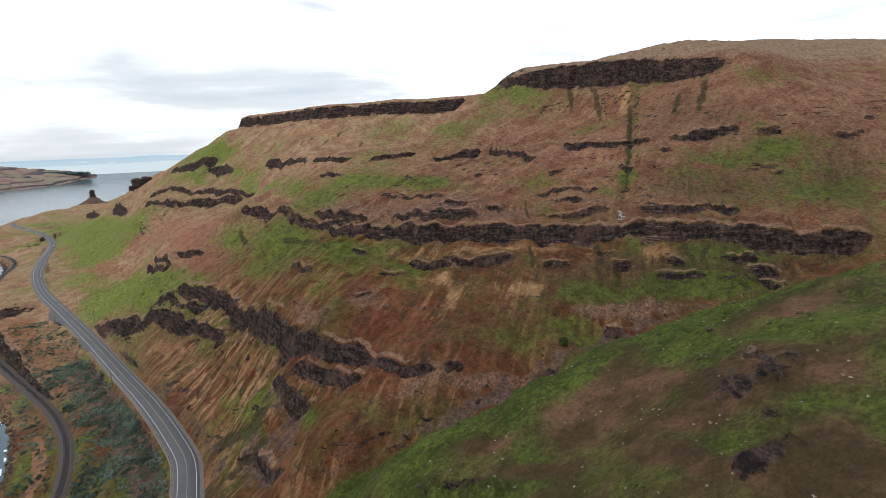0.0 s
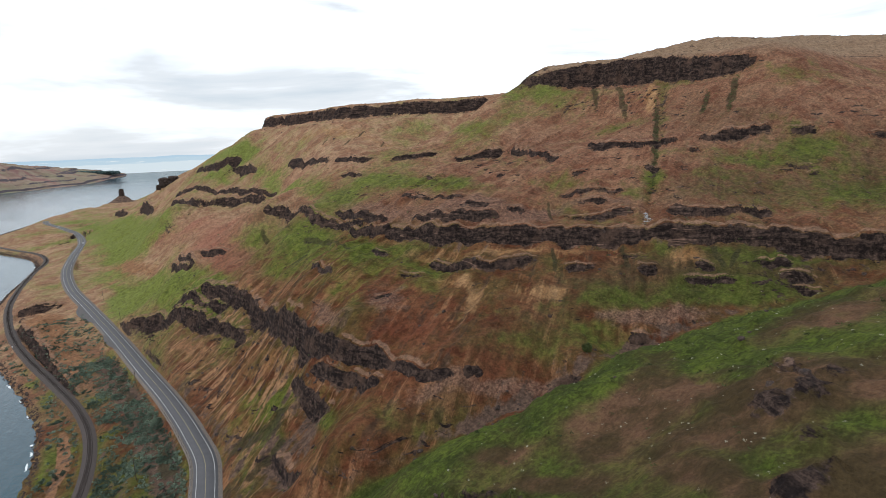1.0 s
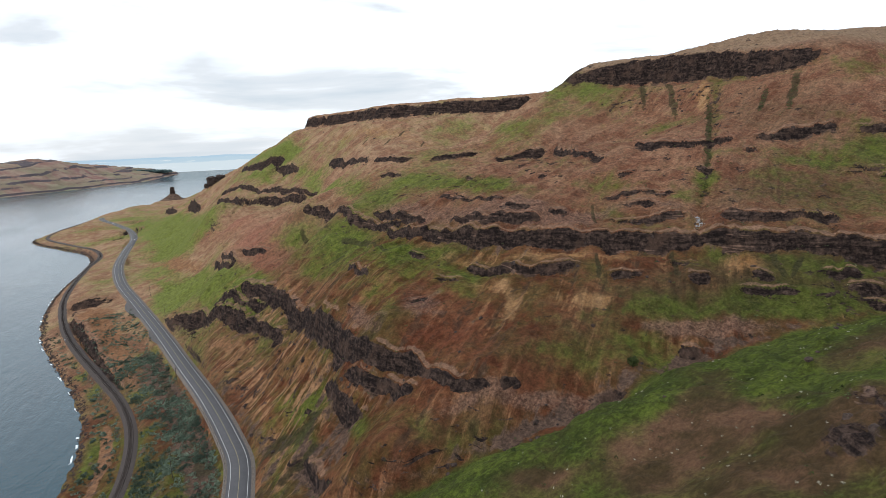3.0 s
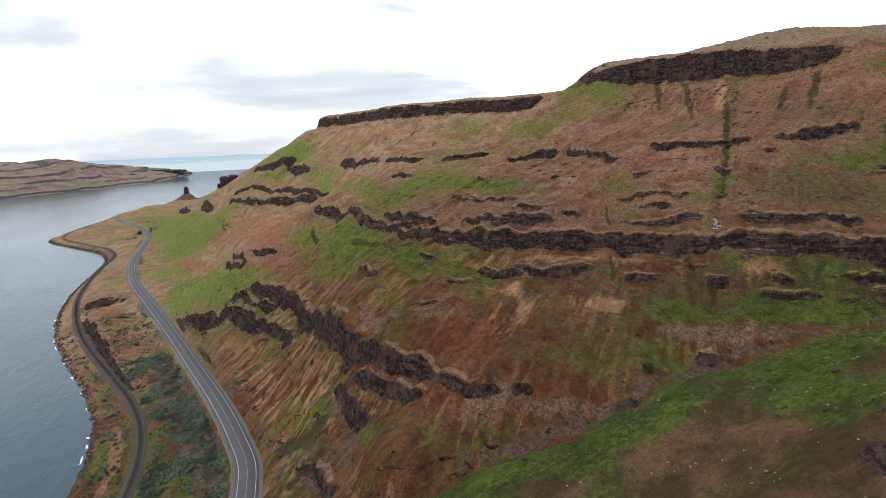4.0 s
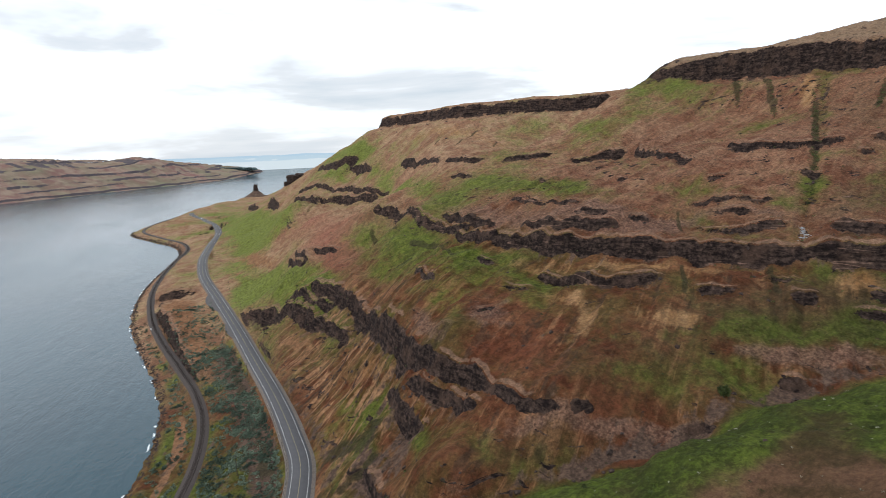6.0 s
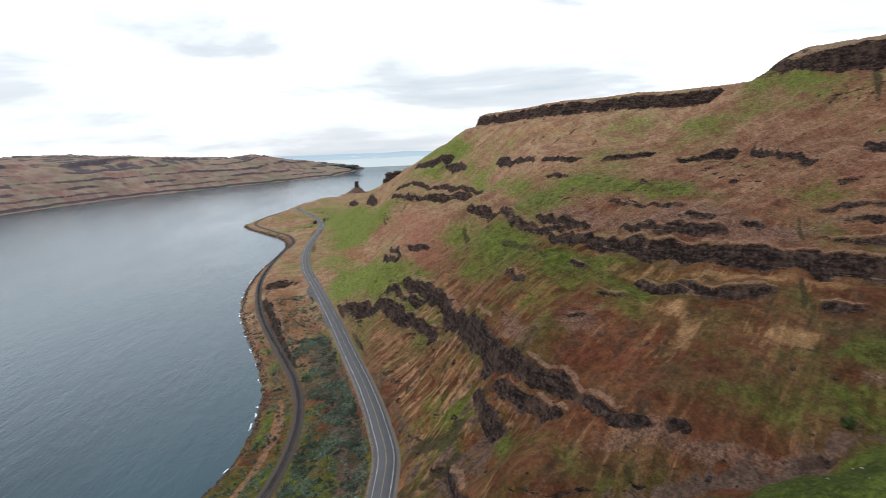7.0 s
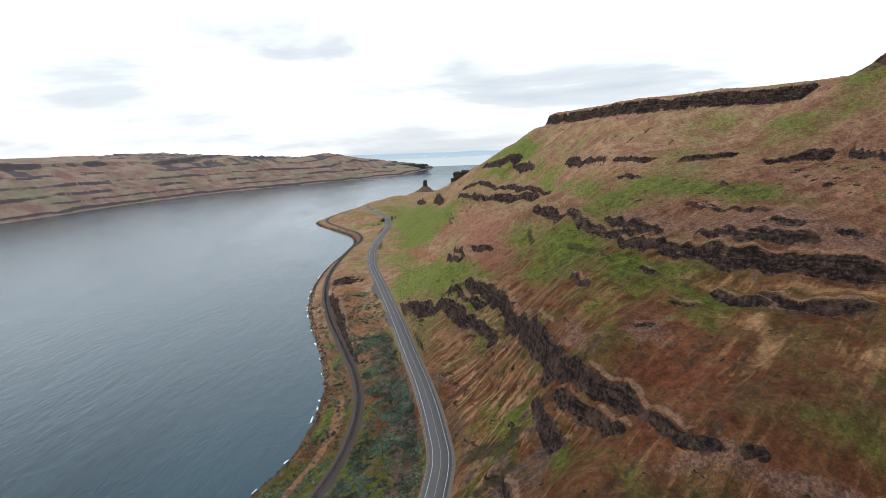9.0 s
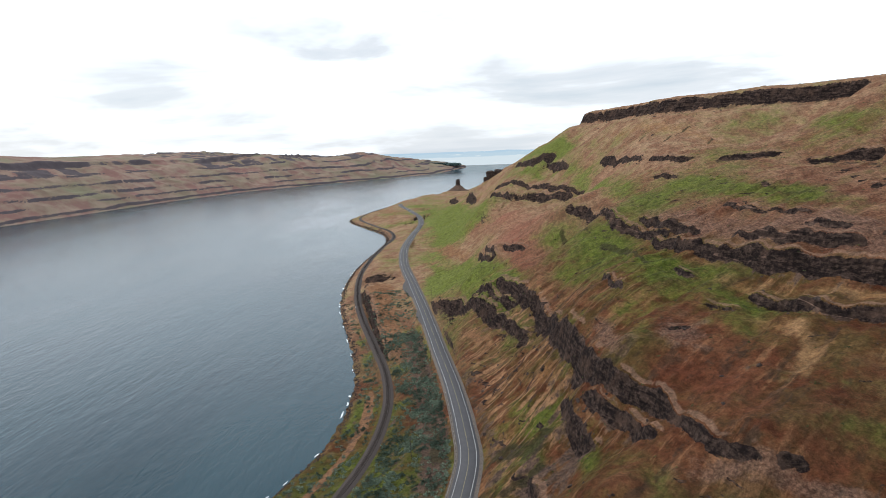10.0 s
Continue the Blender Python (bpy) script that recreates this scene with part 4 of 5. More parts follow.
def sheet(name, px, py, pz, material, cover=None, smooth_shade=True):
    """A grid of quads as one mesh object."""
    ny, nx = px.shape
    co = np.stack([px, py, pz], 2).reshape(-1, 3).astype(np.float32)
    idx = np.arange(nx * ny).reshape(ny, nx)
    quads = np.stack([idx[:-1, :-1], idx[:-1, 1:], idx[1:, 1:], idx[1:, :-1]], 2).reshape(-1, 4)
    me = bpy.data.meshes.new(name)
    me.vertices.add(len(co))
    me.vertices.foreach_set("co", co.ravel())
    me.loops.add(quads.size)
    me.loops.foreach_set("vertex_index", quads.ravel().astype(np.int32))
    me.polygons.add(len(quads))
    me.polygons.foreach_set("loop_start", np.arange(0, quads.size, 4, dtype=np.int32))
    if smooth_shade:
        me.polygons.foreach_set("use_smooth", np.ones(len(quads), dtype=bool))
    for key, v in (cover or {}).items():
        me.attributes.new(key, "FLOAT", "POINT").data.foreach_set("value", np.ravel(v).astype(np.float32))
    me.update()
    me.validate()
    me.materials.append(material)
    return new(name, me)


def part(name, bm, material, parent=None, label=""):
    me = bpy.data.meshes.new(name)
    bm.to_mesh(me)
    bm.free()
    me.materials.append(material)
    ob = new(name, me)
    ob.parent = parent
    if label:
        ob["label"] = label
    return ob


def build_ground():
    gx = axis([(-400, 30), (-250, 6), (-130, 2.0), (-60, 1.0), (0, 0.75), (250, 0.8), (320, 1.5), (450, 2.0), (560, 8), (900, 30), (1700, 120)])
    gy = axis([(-260, 20), (-60, 6), (-10, 2.2), (40, 0.85), (300, 0.85), (420, 1.3), (600, 2.0), (900, 3.6), (1300, 7), (2200, 18), (3200, 80)])
    px, py = np.meshgrid(gx, gy)
    z, rock, green, red, scree, con, dirt, near, cut, tan, pink, lip, dark, slope_shade = land(px, py)
    # break the cliff faces sideways
    px = px + np.clip(rock, 0, 1) * 0.3 * fbm(py, z * 2.0, 8, 3, 71)
    py = py + np.clip(rock, 0, 1) * 0.3 * fbm(px, z * 2.0, 8, 3, 73)
    ob = sheet("ground", px, py, z, M_HILL, {"rock": rock, "green": green, "red": red, "scree": scree, "con": con, "dirt": dirt, "near": near, "cut": cut, "tan": tan, "pink": pink, "lip": lip, "dark": dark, "slope_shade": slope_shade})
    return tagged(ob, "canyon hillside of rust and green grass with basalt ledges", "hillside", kind="structure")


def build_water():
    gx, gy = axis([(-4800, 200), (-300, 60), (0, 60), (4800, 300)]), axis([(-1500, 150), (4250, 100), (5000, 50)])
    px, py = np.meshgrid(gx, gy)
    d = np.hypot(px, py)
    z = np.where(d > 4300, (d - 4300) * 0.075, 0.0)
    return tagged(sheet("water", px, py, z, M_WATER), "wide grey-blue river with small wind ripples", "river", kind="structure")


FAR_SHORE = [(-1290, -400), (-1250, 500), (-1215, 1200), (-1203, 1456), (-1163, 1746), (-1118, 2208), (-966, 2774), (-636, 3312), (-332, 3771), (69, 4504), (235, 4760)]
FAR_TOP = [205, 205, 200, 205, 225, 205, 180, 165, 160, 95, 45]


def build_far_bank():
    a = np.array(FAR_SHORE, float)
    s = np.concatenate([[0], np.cumsum(np.hypot(*np.diff(a, axis=0).T))])
    ss = np.linspace(0, s[-1], 620)
    cx, cy, top = np.interp(ss, s, a[:, 0]), np.interp(ss, s, a[:, 1]), np.interp(ss, s, FAR_TOP)
    ker = np.ones(25) / 25
    top = np.convolve(np.pad(top, 12, mode="edge"), ker, "valid")
    cx2, cy2 = (np.convolve(np.pad(v, 12, mode="edge"), ker, "valid") for v in (cx, cy))
    tx, ty = np.gradient(cx2), np.gradient(cy2)
    l = np.hypot(tx, ty)
    nx, ny = -ty / l, tx / l
    d = np.concatenate([[-40], np.linspace(0, 700, 190), np.linspace(720, 2200, 30)])
    D, CX = np.meshgrid(d, cx2)
    _, CY = np.meshgrid(d, cy2)
    NX, NY, TOP = nx[:, None], ny[:, None], top[:, None]
    px, py = CX + D * NX, CY + D * NY
    width = 480 + 0 * TOP
    u = np.clip(D / width, -0.1, 4)
    b = np.where(u < 0, u * 60, np.where(u < 1, (1 - (1 - np.clip(u, 0, 1)) ** 1.5) * 0.93, 0.93 + 0.05 * np.minimum(u - 1, 1.2)) * TOP)
    b = b + smooth(D, 5, 60) * ((1 - 0.85 * smooth(b, 150, 175)) * (9 * fbm(px, py, 260, 3, 81) + 8 * ridged(px, py, 130, 3, 83) - 3))
    z, rock, scree = b.copy(), np.zeros_like(b), np.zeros_like(b)
    for c, h, w, broken, seed in ((9, 10, 9, 0.2, 91), (34, 5, 8, 0.9, 96), (58, 9, 11, 0.6, 92), (88, 10, 11, 0.45, 93), (122, 5, 10, 0.9, 94), (162, 24, 18, 0.6, 95)):
        st = 1 - broken * smooth(fbm(px, py, 330, 3, seed), -0.2, 0.3)
        v = (b - c - 4 * fbm(px, py, 160, 2, seed + 9)) / w
        k = st * h / (2 * w)
        z = np.where(np.abs(v) < 1, z + (v * (1 - k) + k * np.tanh(9 * v) - v) * w, z)
        rock = np.maximum(rock, np.where(np.abs(v) < 1, st * np.exp(-(v * 4.0) ** 2), 0))
    along = np.repeat(ss[:, None], px.shape[1], 1)
    chute = smooth(ridged(along, 0.25 * D, 120, 3, 99), 0.25, 0.9) * smooth(b, 105, 135) * (1 - smooth(b, 158, 172)) * smooth(fbm(along, D, 500, 2, 103), -0.2, 0.2)
    rock = np.maximum(rock, 0.75 * chute)
    z = z - 5 * chute
    green = 0.22 + 0.3 * fbm(px, py, 300, 3, 97)
    for hx, hy, rx, ry, rise in ((-520, 4150, 260, 330, 50), (-1080, 3440, 260, 260, 32)):
        z = z + smooth(D, 60, 300) * rise * np.exp(-((px - hx) / rx) ** 2 - ((py - hy) / ry) ** 2)
    z = z + np.maximum(np.hypot(px, py) - 4300, 0) * 0.075
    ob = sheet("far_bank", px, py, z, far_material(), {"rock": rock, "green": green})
    return tagged(ob, "distant river bank of tan grass with dark basalt ledges", "hillside", kind="structure")


def far_material():
    k = Mat("distant_dry_slopes", 0.95, 0.05)
    big, mid = k.noise(160, 5), k.noise(36, 5, 0.6)
    # grass and rock tones are paled and greyed, distance haze put into them
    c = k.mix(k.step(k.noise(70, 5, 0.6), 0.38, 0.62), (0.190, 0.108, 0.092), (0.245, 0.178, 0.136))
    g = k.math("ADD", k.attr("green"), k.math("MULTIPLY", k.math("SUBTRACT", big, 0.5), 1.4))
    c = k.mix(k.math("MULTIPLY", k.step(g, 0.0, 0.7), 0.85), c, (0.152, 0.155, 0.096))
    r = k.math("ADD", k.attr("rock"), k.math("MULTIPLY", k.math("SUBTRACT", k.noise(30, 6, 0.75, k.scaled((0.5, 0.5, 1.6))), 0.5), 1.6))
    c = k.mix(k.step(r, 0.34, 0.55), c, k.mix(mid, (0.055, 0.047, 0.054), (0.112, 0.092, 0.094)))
    return k.done(c, mid, 0.6, 6.0)


def build_backdrop():
    """Hazy far reach of the river and blue hills at the edge of sight."""
    az = np.radians(np.linspace(-60, 75, 700))
    rows = np.linspace(0, 1, 14)
    A, V = np.meshgrid(az, rows)
    top = 163 + 5 * fbm(A * 40, A * 0 + 3.0, 3.0, 4, 101)
    z = -10 + (top + 10) * V
    k = Mat("hazy_distance", 1.0, 0.0)
    sep = k.nt.nodes.new("ShaderNodeSeparateXYZ")
    k.nt.links.new(k.pos, sep.inputs[0])
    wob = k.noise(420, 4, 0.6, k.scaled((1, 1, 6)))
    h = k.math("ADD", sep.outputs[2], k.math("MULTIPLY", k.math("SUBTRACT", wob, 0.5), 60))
    # haze over the far water and hills is put into these bands of colour
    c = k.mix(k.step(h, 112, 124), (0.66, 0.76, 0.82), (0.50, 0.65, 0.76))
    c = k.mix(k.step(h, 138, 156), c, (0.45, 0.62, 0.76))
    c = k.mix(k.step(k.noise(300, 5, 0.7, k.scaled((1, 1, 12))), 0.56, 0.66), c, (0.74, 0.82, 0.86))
    # the sheet glows with its painted haze, though nothing there is a lamp
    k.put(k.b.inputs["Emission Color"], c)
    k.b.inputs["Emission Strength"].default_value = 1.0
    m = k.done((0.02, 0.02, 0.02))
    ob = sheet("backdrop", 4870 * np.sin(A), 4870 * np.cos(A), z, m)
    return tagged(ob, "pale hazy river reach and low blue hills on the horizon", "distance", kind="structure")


def ribbon(name, at, y0, y1, step, offs, heights, material, parent=None, label=""):
    """A strip along road or railway, with a cross-section of offsets and heights."""
    y = np.arange(y0, y1, step)
    x, z = at(y)
    dx, dy = np.gradient(x), np.gradient(y)
    l = np.hypot(dx, dy)
    nx, ny = dy / l, -dx / l
    o, h = np.array(offs)[None], np.array(heights)[None]
    ob = sheet(name, x[:, None] + nx[:, None] * o, y[:, None] + ny[:, None] * o, z[:, None] + h, material, None, False)
    ob.parent = parent
    if label:
        ob["label"] = label
    return ob


def build_road():
    road = tagged(new("road"), "two-lane grey asphalt highway with painted lines", "road", kind="structure")
    y0, y1 = -200, 1590
    ribbon("gravel_shoulder", road_at, y0, y1, 3, (-6.6, -5.6, 5.6, 6.8), (-0.5, -0.12, -0.12, -0.5), M_GRAVEL, road, "loose grey gravel shoulder")
    ribbon("asphalt", road_at, y0, y1, 3, (-5.0, -4.9, 0, 4.9, 5.0), (-0.2, -0.04, 0.05, -0.04, -0.2), M_ROAD, road)
    for a, b in ((515, 600), (425, 480)):
        y = np.arange(a, b + 0.1, 1.5)
        x, z = road_at(y)
        w = turnout(y)
        t = np.linspace(0, 1, 4)[None]
        ob = sheet("turnout", x[:, None] - 4.7 - (w[:, None] + 0.1) * t, y[:, None] + 0 * t, z[:, None] - 0.06 - 0.1 * t, M_TURNOUT, None, False)
        ob.parent = road
        ob["label"] = "dark gravel turnout beside the road"
    for o in (-3.62, 3.62):
        ribbon("edge_line", road_at, y0, y1, 3, (o - 0.10, o + 0.10), (0.02, 0.02), M_WHITE, road, "solid white edge line")
    ribbon("centre_line", road_at, y0, y1, 3, (-0.09, 0.09), (0.075, 0.075), M_YELLOW, road, "worn yellow centre line")
    return road


def build_railway():
    track = tagged(new("railway_track"), "single railway track on dark ballast beside the river", "railway", kind="structure")
    y0, y1 = -200, 1600
    ribbon("ballast", rail_at, y0, y1, 3, (-3.9, -2.0, 2.0, 3.9), (-0.75, 0.0, 0.0, -0.75), M_BALLAST, track)
    for o in (-0.75, 0.75):
        ribbon("rail", rail_at, y0, y1, 3, (o - 0.07, o - 0.04, o + 0.04, o + 0.07), (0.1, 0.27, 0.27, 0.1), M_STEEL, track)
    verts, faces = [], []
    for y in np.arange(150, 1100, 0.75):
        (x, z), (x2, _) = rail_at(np.array(y)), rail_at(np.array(y + 0.5))
        d = Vector((float(x2 - x), 0.5, 0)).normalized()
        n = Vector((d.y, -d.x, 0))
        c = Vector((float(x), float(y), float(z)))
        k = len(verts)
        for h in (0.0, 0.12):
            for a, b in ((-1, -1), (1, -1), (1, 1), (-1, 1)):
                verts.append(c + n * 1.25 * a + d * 0.12 * b + Vector((0, 0, h)))
        faces += [(k + 4, k + 5, k + 6, k + 7), (k, k + 1, k + 5, k + 4), (k + 1, k + 2, k + 6, k + 5), (k + 2, k + 3, k + 7, k + 6), (k + 3, k, k + 4, k + 7)]
    me = bpy.data.meshes.new("ties")
    me.from_pydata(verts, [], faces)
    me.materials.append(M_TIE)
    ob = new("ties", me)
    ob.parent = track
    ob["kind"] = "stuff"
    return track


build_ground()
build_water()
build_far_bank()
build_backdrop()
build_road()
build_railway()


# ---- things on the land ----
def empty(name, place, label, category, group="", kind=""):
    ob = new(name)
    ob.location = place
    return tagged(ob, label, category, group, kind)


def ground_z(x, y):
    return land(np.atleast_1d(np.array(x, float)), np.atleast_1d(np.array(y, float)))[0]


def join_mesh(name, verts, faces, material, label, category):
    me = bpy.data.meshes.new(name)
    me.from_pydata(verts.tolist() if hasattr(verts, "tolist") else verts, [], faces.tolist() if hasattr(faces, "tolist") else faces)
    me.materials.append(material)
    return tagged(new(name, me), label, category, kind="stuff")


def ico(sub):
    bm = bmesh.new()
    bmesh.ops.create_icosphere(bm, subdivisions=sub, radius=1)
    v = np.array([p.co for p in bm.verts])
    f = np.array([[p.index for p in q.verts] for q in bm.faces])
    bm.free()
    return v, f


RNG = np.random.default_rng(7)


def scatter(box, count, keep):
    """Places in a stretch of the plan where keep(z, rock, green, red, scree, x, y) says so, by chance."""
    x, y = RNG.uniform(box[0], box[1], count), RNG.uniform(box[2], box[3], count)
    z, rock, green, red, scree = land(x, y)[:5]
    ok = RNG.uniform(0, 1, count) < keep(z, rock, green, red, scree, x, y)
    return x[ok], y[ok], z[ok]


def stones(name, x, y, z, lo, hi, material, label):
    v0, f0 = ico(1)
    n = len(x)
    size = lo + (hi - lo) * RNG.uniform(0, 1, n) ** 3
    shape = 1 + 0.38 * RNG.standard_normal((n, len(v0), 1)) * 0.6
    axes = RNG.uniform(0.6, 1.3, (n, 1, 3)) * np.array([1, 1, 0.75])
    v = v0[None] * shape * axes * size[:, None, None] + np.stack([x, y, z], 1)[:, None]
    f = f0[None] + (np.arange(n) * len(v0))[:, None, None]
    return join_mesh(name, v.reshape(-1, 3), f.reshape(-1, 3), material, label, "rocks")


def bushes(name, x, y, z, lo, hi, leaves, material, label, flat=0.75):
    """Low bushes, each a dome of many small crossed leaf blades."""
    n = len(x)
    r = RNG.uniform(lo, hi, n)
    d = RNG.standard_normal((n, leaves, 3))
    d[..., 2] = np.abs(d[..., 2])
    d = d / np.linalg.norm(d, axis=2, keepdims=True) * (RNG.uniform(0.35, 1.0, (n, leaves, 1)) ** 0.6)
    lump = 1 + 0.3 * np.sin(3 * np.arctan2(d[..., 1], d[..., 0]) + RNG.uniform(0, 6, (n, 1)))[..., None]
    c = d * lump * r[:, None, None] * np.array([1, 1, flat])
    a = RNG.standard_normal((n, leaves, 3))
    b = RNG.standard_normal((n, leaves, 3))
    a *= (0.34 * r)[:, None, None] / np.linalg.norm(a, axis=2, keepdims=True)
    b *= (0.30 * r)[:, None, None] / np.linalg.norm(b, axis=2, keepdims=True)
    o = np.stack([x, y, z], 1)[:, None]
    v = np.stack([o + c + a, o + c - 0.5 * a + b, o + c - 0.5 * a - b], 2).reshape(-1, 3)
    v[:, 2] = np.maximum(v[:, 2], np.repeat(z, leaves * 3) - 0.1)
    return join_mesh(name, v, np.arange(len(v)).reshape(-1, 3), material, label, "bushes")


def leaf_material(name, a, b):
    k = Mat(name, 0.8, 0.15)
    c = k.mix(k.island(), a, b)
    return k.done(k.mix(k.step(k.noise(14, 3), 0.4, 0.65), c, tuple(0.6 * q for q in a)))


M_ROCK = plain("weathered_basalt", (0.022, 0.016, 0.015), (0.075, 0.052, 0.042), 0.9, 0.9, 0.8, 0.2)
M_SAGE = leaf_material("sagebrush_leaves", (0.062, 0.092, 0.064), (0.180, 0.220, 0.160))
M_SHRUB = leaf_material("dark_shrub_leaves", (0.036, 0.050, 0.016), (0.085, 0.105, 0.034))
M_PALE = leaf_material("pale_seed_heads", (0.30, 0.29, 0.22), (0.48, 0.46, 0.38))
# grove leaves are lightened to blue-green, distance haze put into the colour
M_PINE = leaf_material("far_grove_leaves", (0.110, 0.165, 0.160), (0.150, 0.215, 0.205))
M_BARK = plain("grey_brown_bark", (0.055, 0.042, 0.034), (0.110, 0.088, 0.070), 0.2, 0.95)
M_POLE = plain("creosoted_pole_wood", (0.035, 0.027, 0.022), (0.075, 0.060, 0.050), 0.4, 0.9)
M_GALV = plain("dull_galvanised_steel", (0.20, 0.20, 0.20), (0.34, 0.34, 0.33), 0.5, 0.5, 0.1, 0.5)


def rock_keep(z, rock, green, red, scree, x, y):
    return (np.clip(rock, 0, 0.6) * 0.16 + np.clip(scree, 0, 1) * 0.16) * (z > 4) * (np.abs(x - road_at(y)[0]) > 9) * (np.abs(x - rail_at(y)[0]) > 5)


def build_scatter():
    x, y, z = scatter((-20, 330, 60, 520), 26000, rock_keep)
    stones("fallen_rocks", x, y, z, 0.2, 1.25, M_ROCK, "dark basalt blocks fallen below the ledges")
    x, y, z = scatter((40, 300, 460, 1000), 6000, rock_keep)
    stones("fallen_rocks", x, y, z, 0.5, 2.2, M_ROCK, "dark basalt blocks fallen below the ledges")
    sx = shore_at
    y = 150 + 1200 * RNG.uniform(0, 1, 4600) ** 0.7
    x = sx(y)[0] + RNG.normal(2.0, 1.6, len(y))
    z = ground_z(x, y)
    stones("riprap", x, y, z, 0.3, 1.2, M_ROCK, "dark riprap rocks along the waterline")

    def sage(z, rock, green, red, scree, x, y):
        low = (x < road_at(y)[0] - 8) & (np.abs(x - rail_at(y)[0]) > 5) & (x > sx(y)[0] + 6)
        strip = np.clip(fbm(x, y, 24, 3, 131) * 1.6 + 0.25, 0, 1)
        inner = (x > rail_at(y)[0]) * (y < 420)
        return low * (0.25 + 0.9 * strip) * (0.22 + 0.60 * inner)
    x, y, z = scatter((-120, 0, 150, 560), 25000, sage)
    bushes("sagebrush", x, y, z, 0.7, 1.6, 30, M_SAGE, "grey-green sagebrush between railway and road")

    def shrubs(z, rock, green, red, scree, x, y):
        return (0.05 + 0.06 * np.clip(rock - 0.15, 0, 0.5) + 0.16 * np.clip(green, 0, 1)) * (np.abs(x - road_at(y)[0]) > 9) * (np.abs(x - rail_at(y)[0]) > 5) * (z > 3)
    x, y, z = scatter((-60, 420, 20, 620), 24000, shrubs)
    bushes("low_shrubs", x, y, z, 0.3, 0.95, 14, M_SHRUB, "small dark shrubs dotted over the grassy slopes")

    x, y = [], []
    for w, points in DARK_RUNS[:5]:
        for (xa, ya), (xb, yb) in zip(points, points[1:]):
            n = int(math.hypot(xb - xa, yb - ya) * 0.8)
            t = RNG.uniform(0, 1, n)
            x += list(xa + (xb - xa) * t + RNG.normal(0, 0.5 * w, n))
            y += list(ya + (yb - ya) * t + RNG.normal(0, 0.5 * w, n))
    x, y = np.array(x), np.array(y)
    bushes("chute_shrubs", x, y, ground_z(x, y), 0.4, 1.1, 16, M_SHRUB, "dark shrubs growing down the chutes below the cliff")

    def pale(z, rock, green, red, scree, x, y):
        return 0.12 * (y < 100)
    x, y, z = scatter((40, 230, -5, 95), 2600, pale)
    bushes("pale_flower_clumps", x, y, z, 0.15, 0.42, 16, M_PALE, "pale flowering clumps in the green grass")


def build_pale_rocks():
    n = 60
    u = RNG.uniform(-1, 1, n)
    x, y = 219 + 5 * u + RNG.normal(0, 0.8, n), 156 + 4 * u + RNG.normal(0, 0.8, n)
    z = ground_z(x, y)
    stones("whitened_rocks", x, y, z, 0.25, 0.85, plain("bleached_rock", (0.18, 0.19, 0.20), (0.32, 0.33, 0.34), 0.8, 0.9), "bleached pale rocks at the foot of a gully")


def build_far_grove():
    n = 420
    u = RNG.uniform(0, 1, n)
    x, y = -300 + 445 * u, 4640 + RNG.uniform(-25, 25, n)
    z0 = 68 - 30 * u
    leaves = 26
    d = RNG.standard_normal((n, leaves, 3))
    d = d / np.linalg.norm(d, axis=2, keepdims=True) * RNG.uniform(0.4, 1, (n, leaves, 1))
    r = RNG.uniform(7, 12, n)[:, None, None]
    c = d * r * np.array([1, 1, 1.1]) + np.stack([x, y, z0 + 12 + 8 * u], 1)[:, None]
    a, b = RNG.standard_normal((2, n, leaves, 3)) * 3.2
    v = np.stack([c + a, c - 0.5 * a + b, c - 0.5 * a - b], 2).reshape(-1, 3)
    join_mesh("far_tree_grove", v, np.arange(len(v)).reshape(-1, 3), M_PINE, "long hazy blue-green tree belt on the distant bank", "trees")


def crag(name, place, size, seed, label, category="rock", boxy=0.0, parent=None, sub=4):
    """A weathered basalt mass with blocky steps."""
    bm = bmesh.new()
    bmesh.ops.create_icosphere(bm, subdivisions=sub, radius=1)
    for v in bm.verts:
        p = v.co.normalized()
        if boxy:
            m = max(abs(p.x), abs(p.y), abs(p.z))
            p = p.lerp(p / m * 0.8, boxy)
        q = Vector((p.x * size[0], p.y * size[1], p.z * size[2]))
        w = max(size) * 0.5
        n = noise.fractal(q / w + Vector((seed, 0, 0)), 1.0, 2.0, 4)
        cell = noise.cell(q / (w * 0.5) + Vector((0, seed, 0)))
        v.co = q * (1 + 0.22 * n + 0.12 * cell)
    ob = part(name, bm, M_ROCK, parent)
    ob.location = place
    if parent is None:
        tagged(ob, label, category)
    return ob


def build_pillar():
    """A conical mound with a square tower of basalt on its top."""
    bm = bmesh.new()
    rows, around = 15, 40
    rings = []
    for i in range(rows):
        t = i / (rows - 1)
        rad = 38 * (1 - t) ** 1.15 + 10
        ring = []
        for j in range(around):
            a = 2 * math.pi * j / around
            n = 1 + 0.16 * noise.fractal(Vector((math.cos(a) * 2, math.sin(a) * 2, t * 3)), 1, 2, 4)
            ring.append(bm.verts.new((rad * n * math.cos(a), rad * n * math.sin(a), 27 * t - 4)))
        rings.append(ring)
    for a, b in zip(rings, rings[1:]):
        for j in range(around):
            bm.faces.new((a[j], a[(j + 1) % around], b[(j + 1) % around], b[j]))
    bm.faces.new(rings[-1])
    thing = empty("rock_tower", (53, 2085, 10), "dark basalt tower on a conical mound by the river", "rock formation")
    part("mound", bm, M_MOUND, thing, "brown rubble mound")
    crag("tower", (0, 0, 32), (8.8, 8.8, 16), 3.0, "", boxy=0.8, parent=thing)


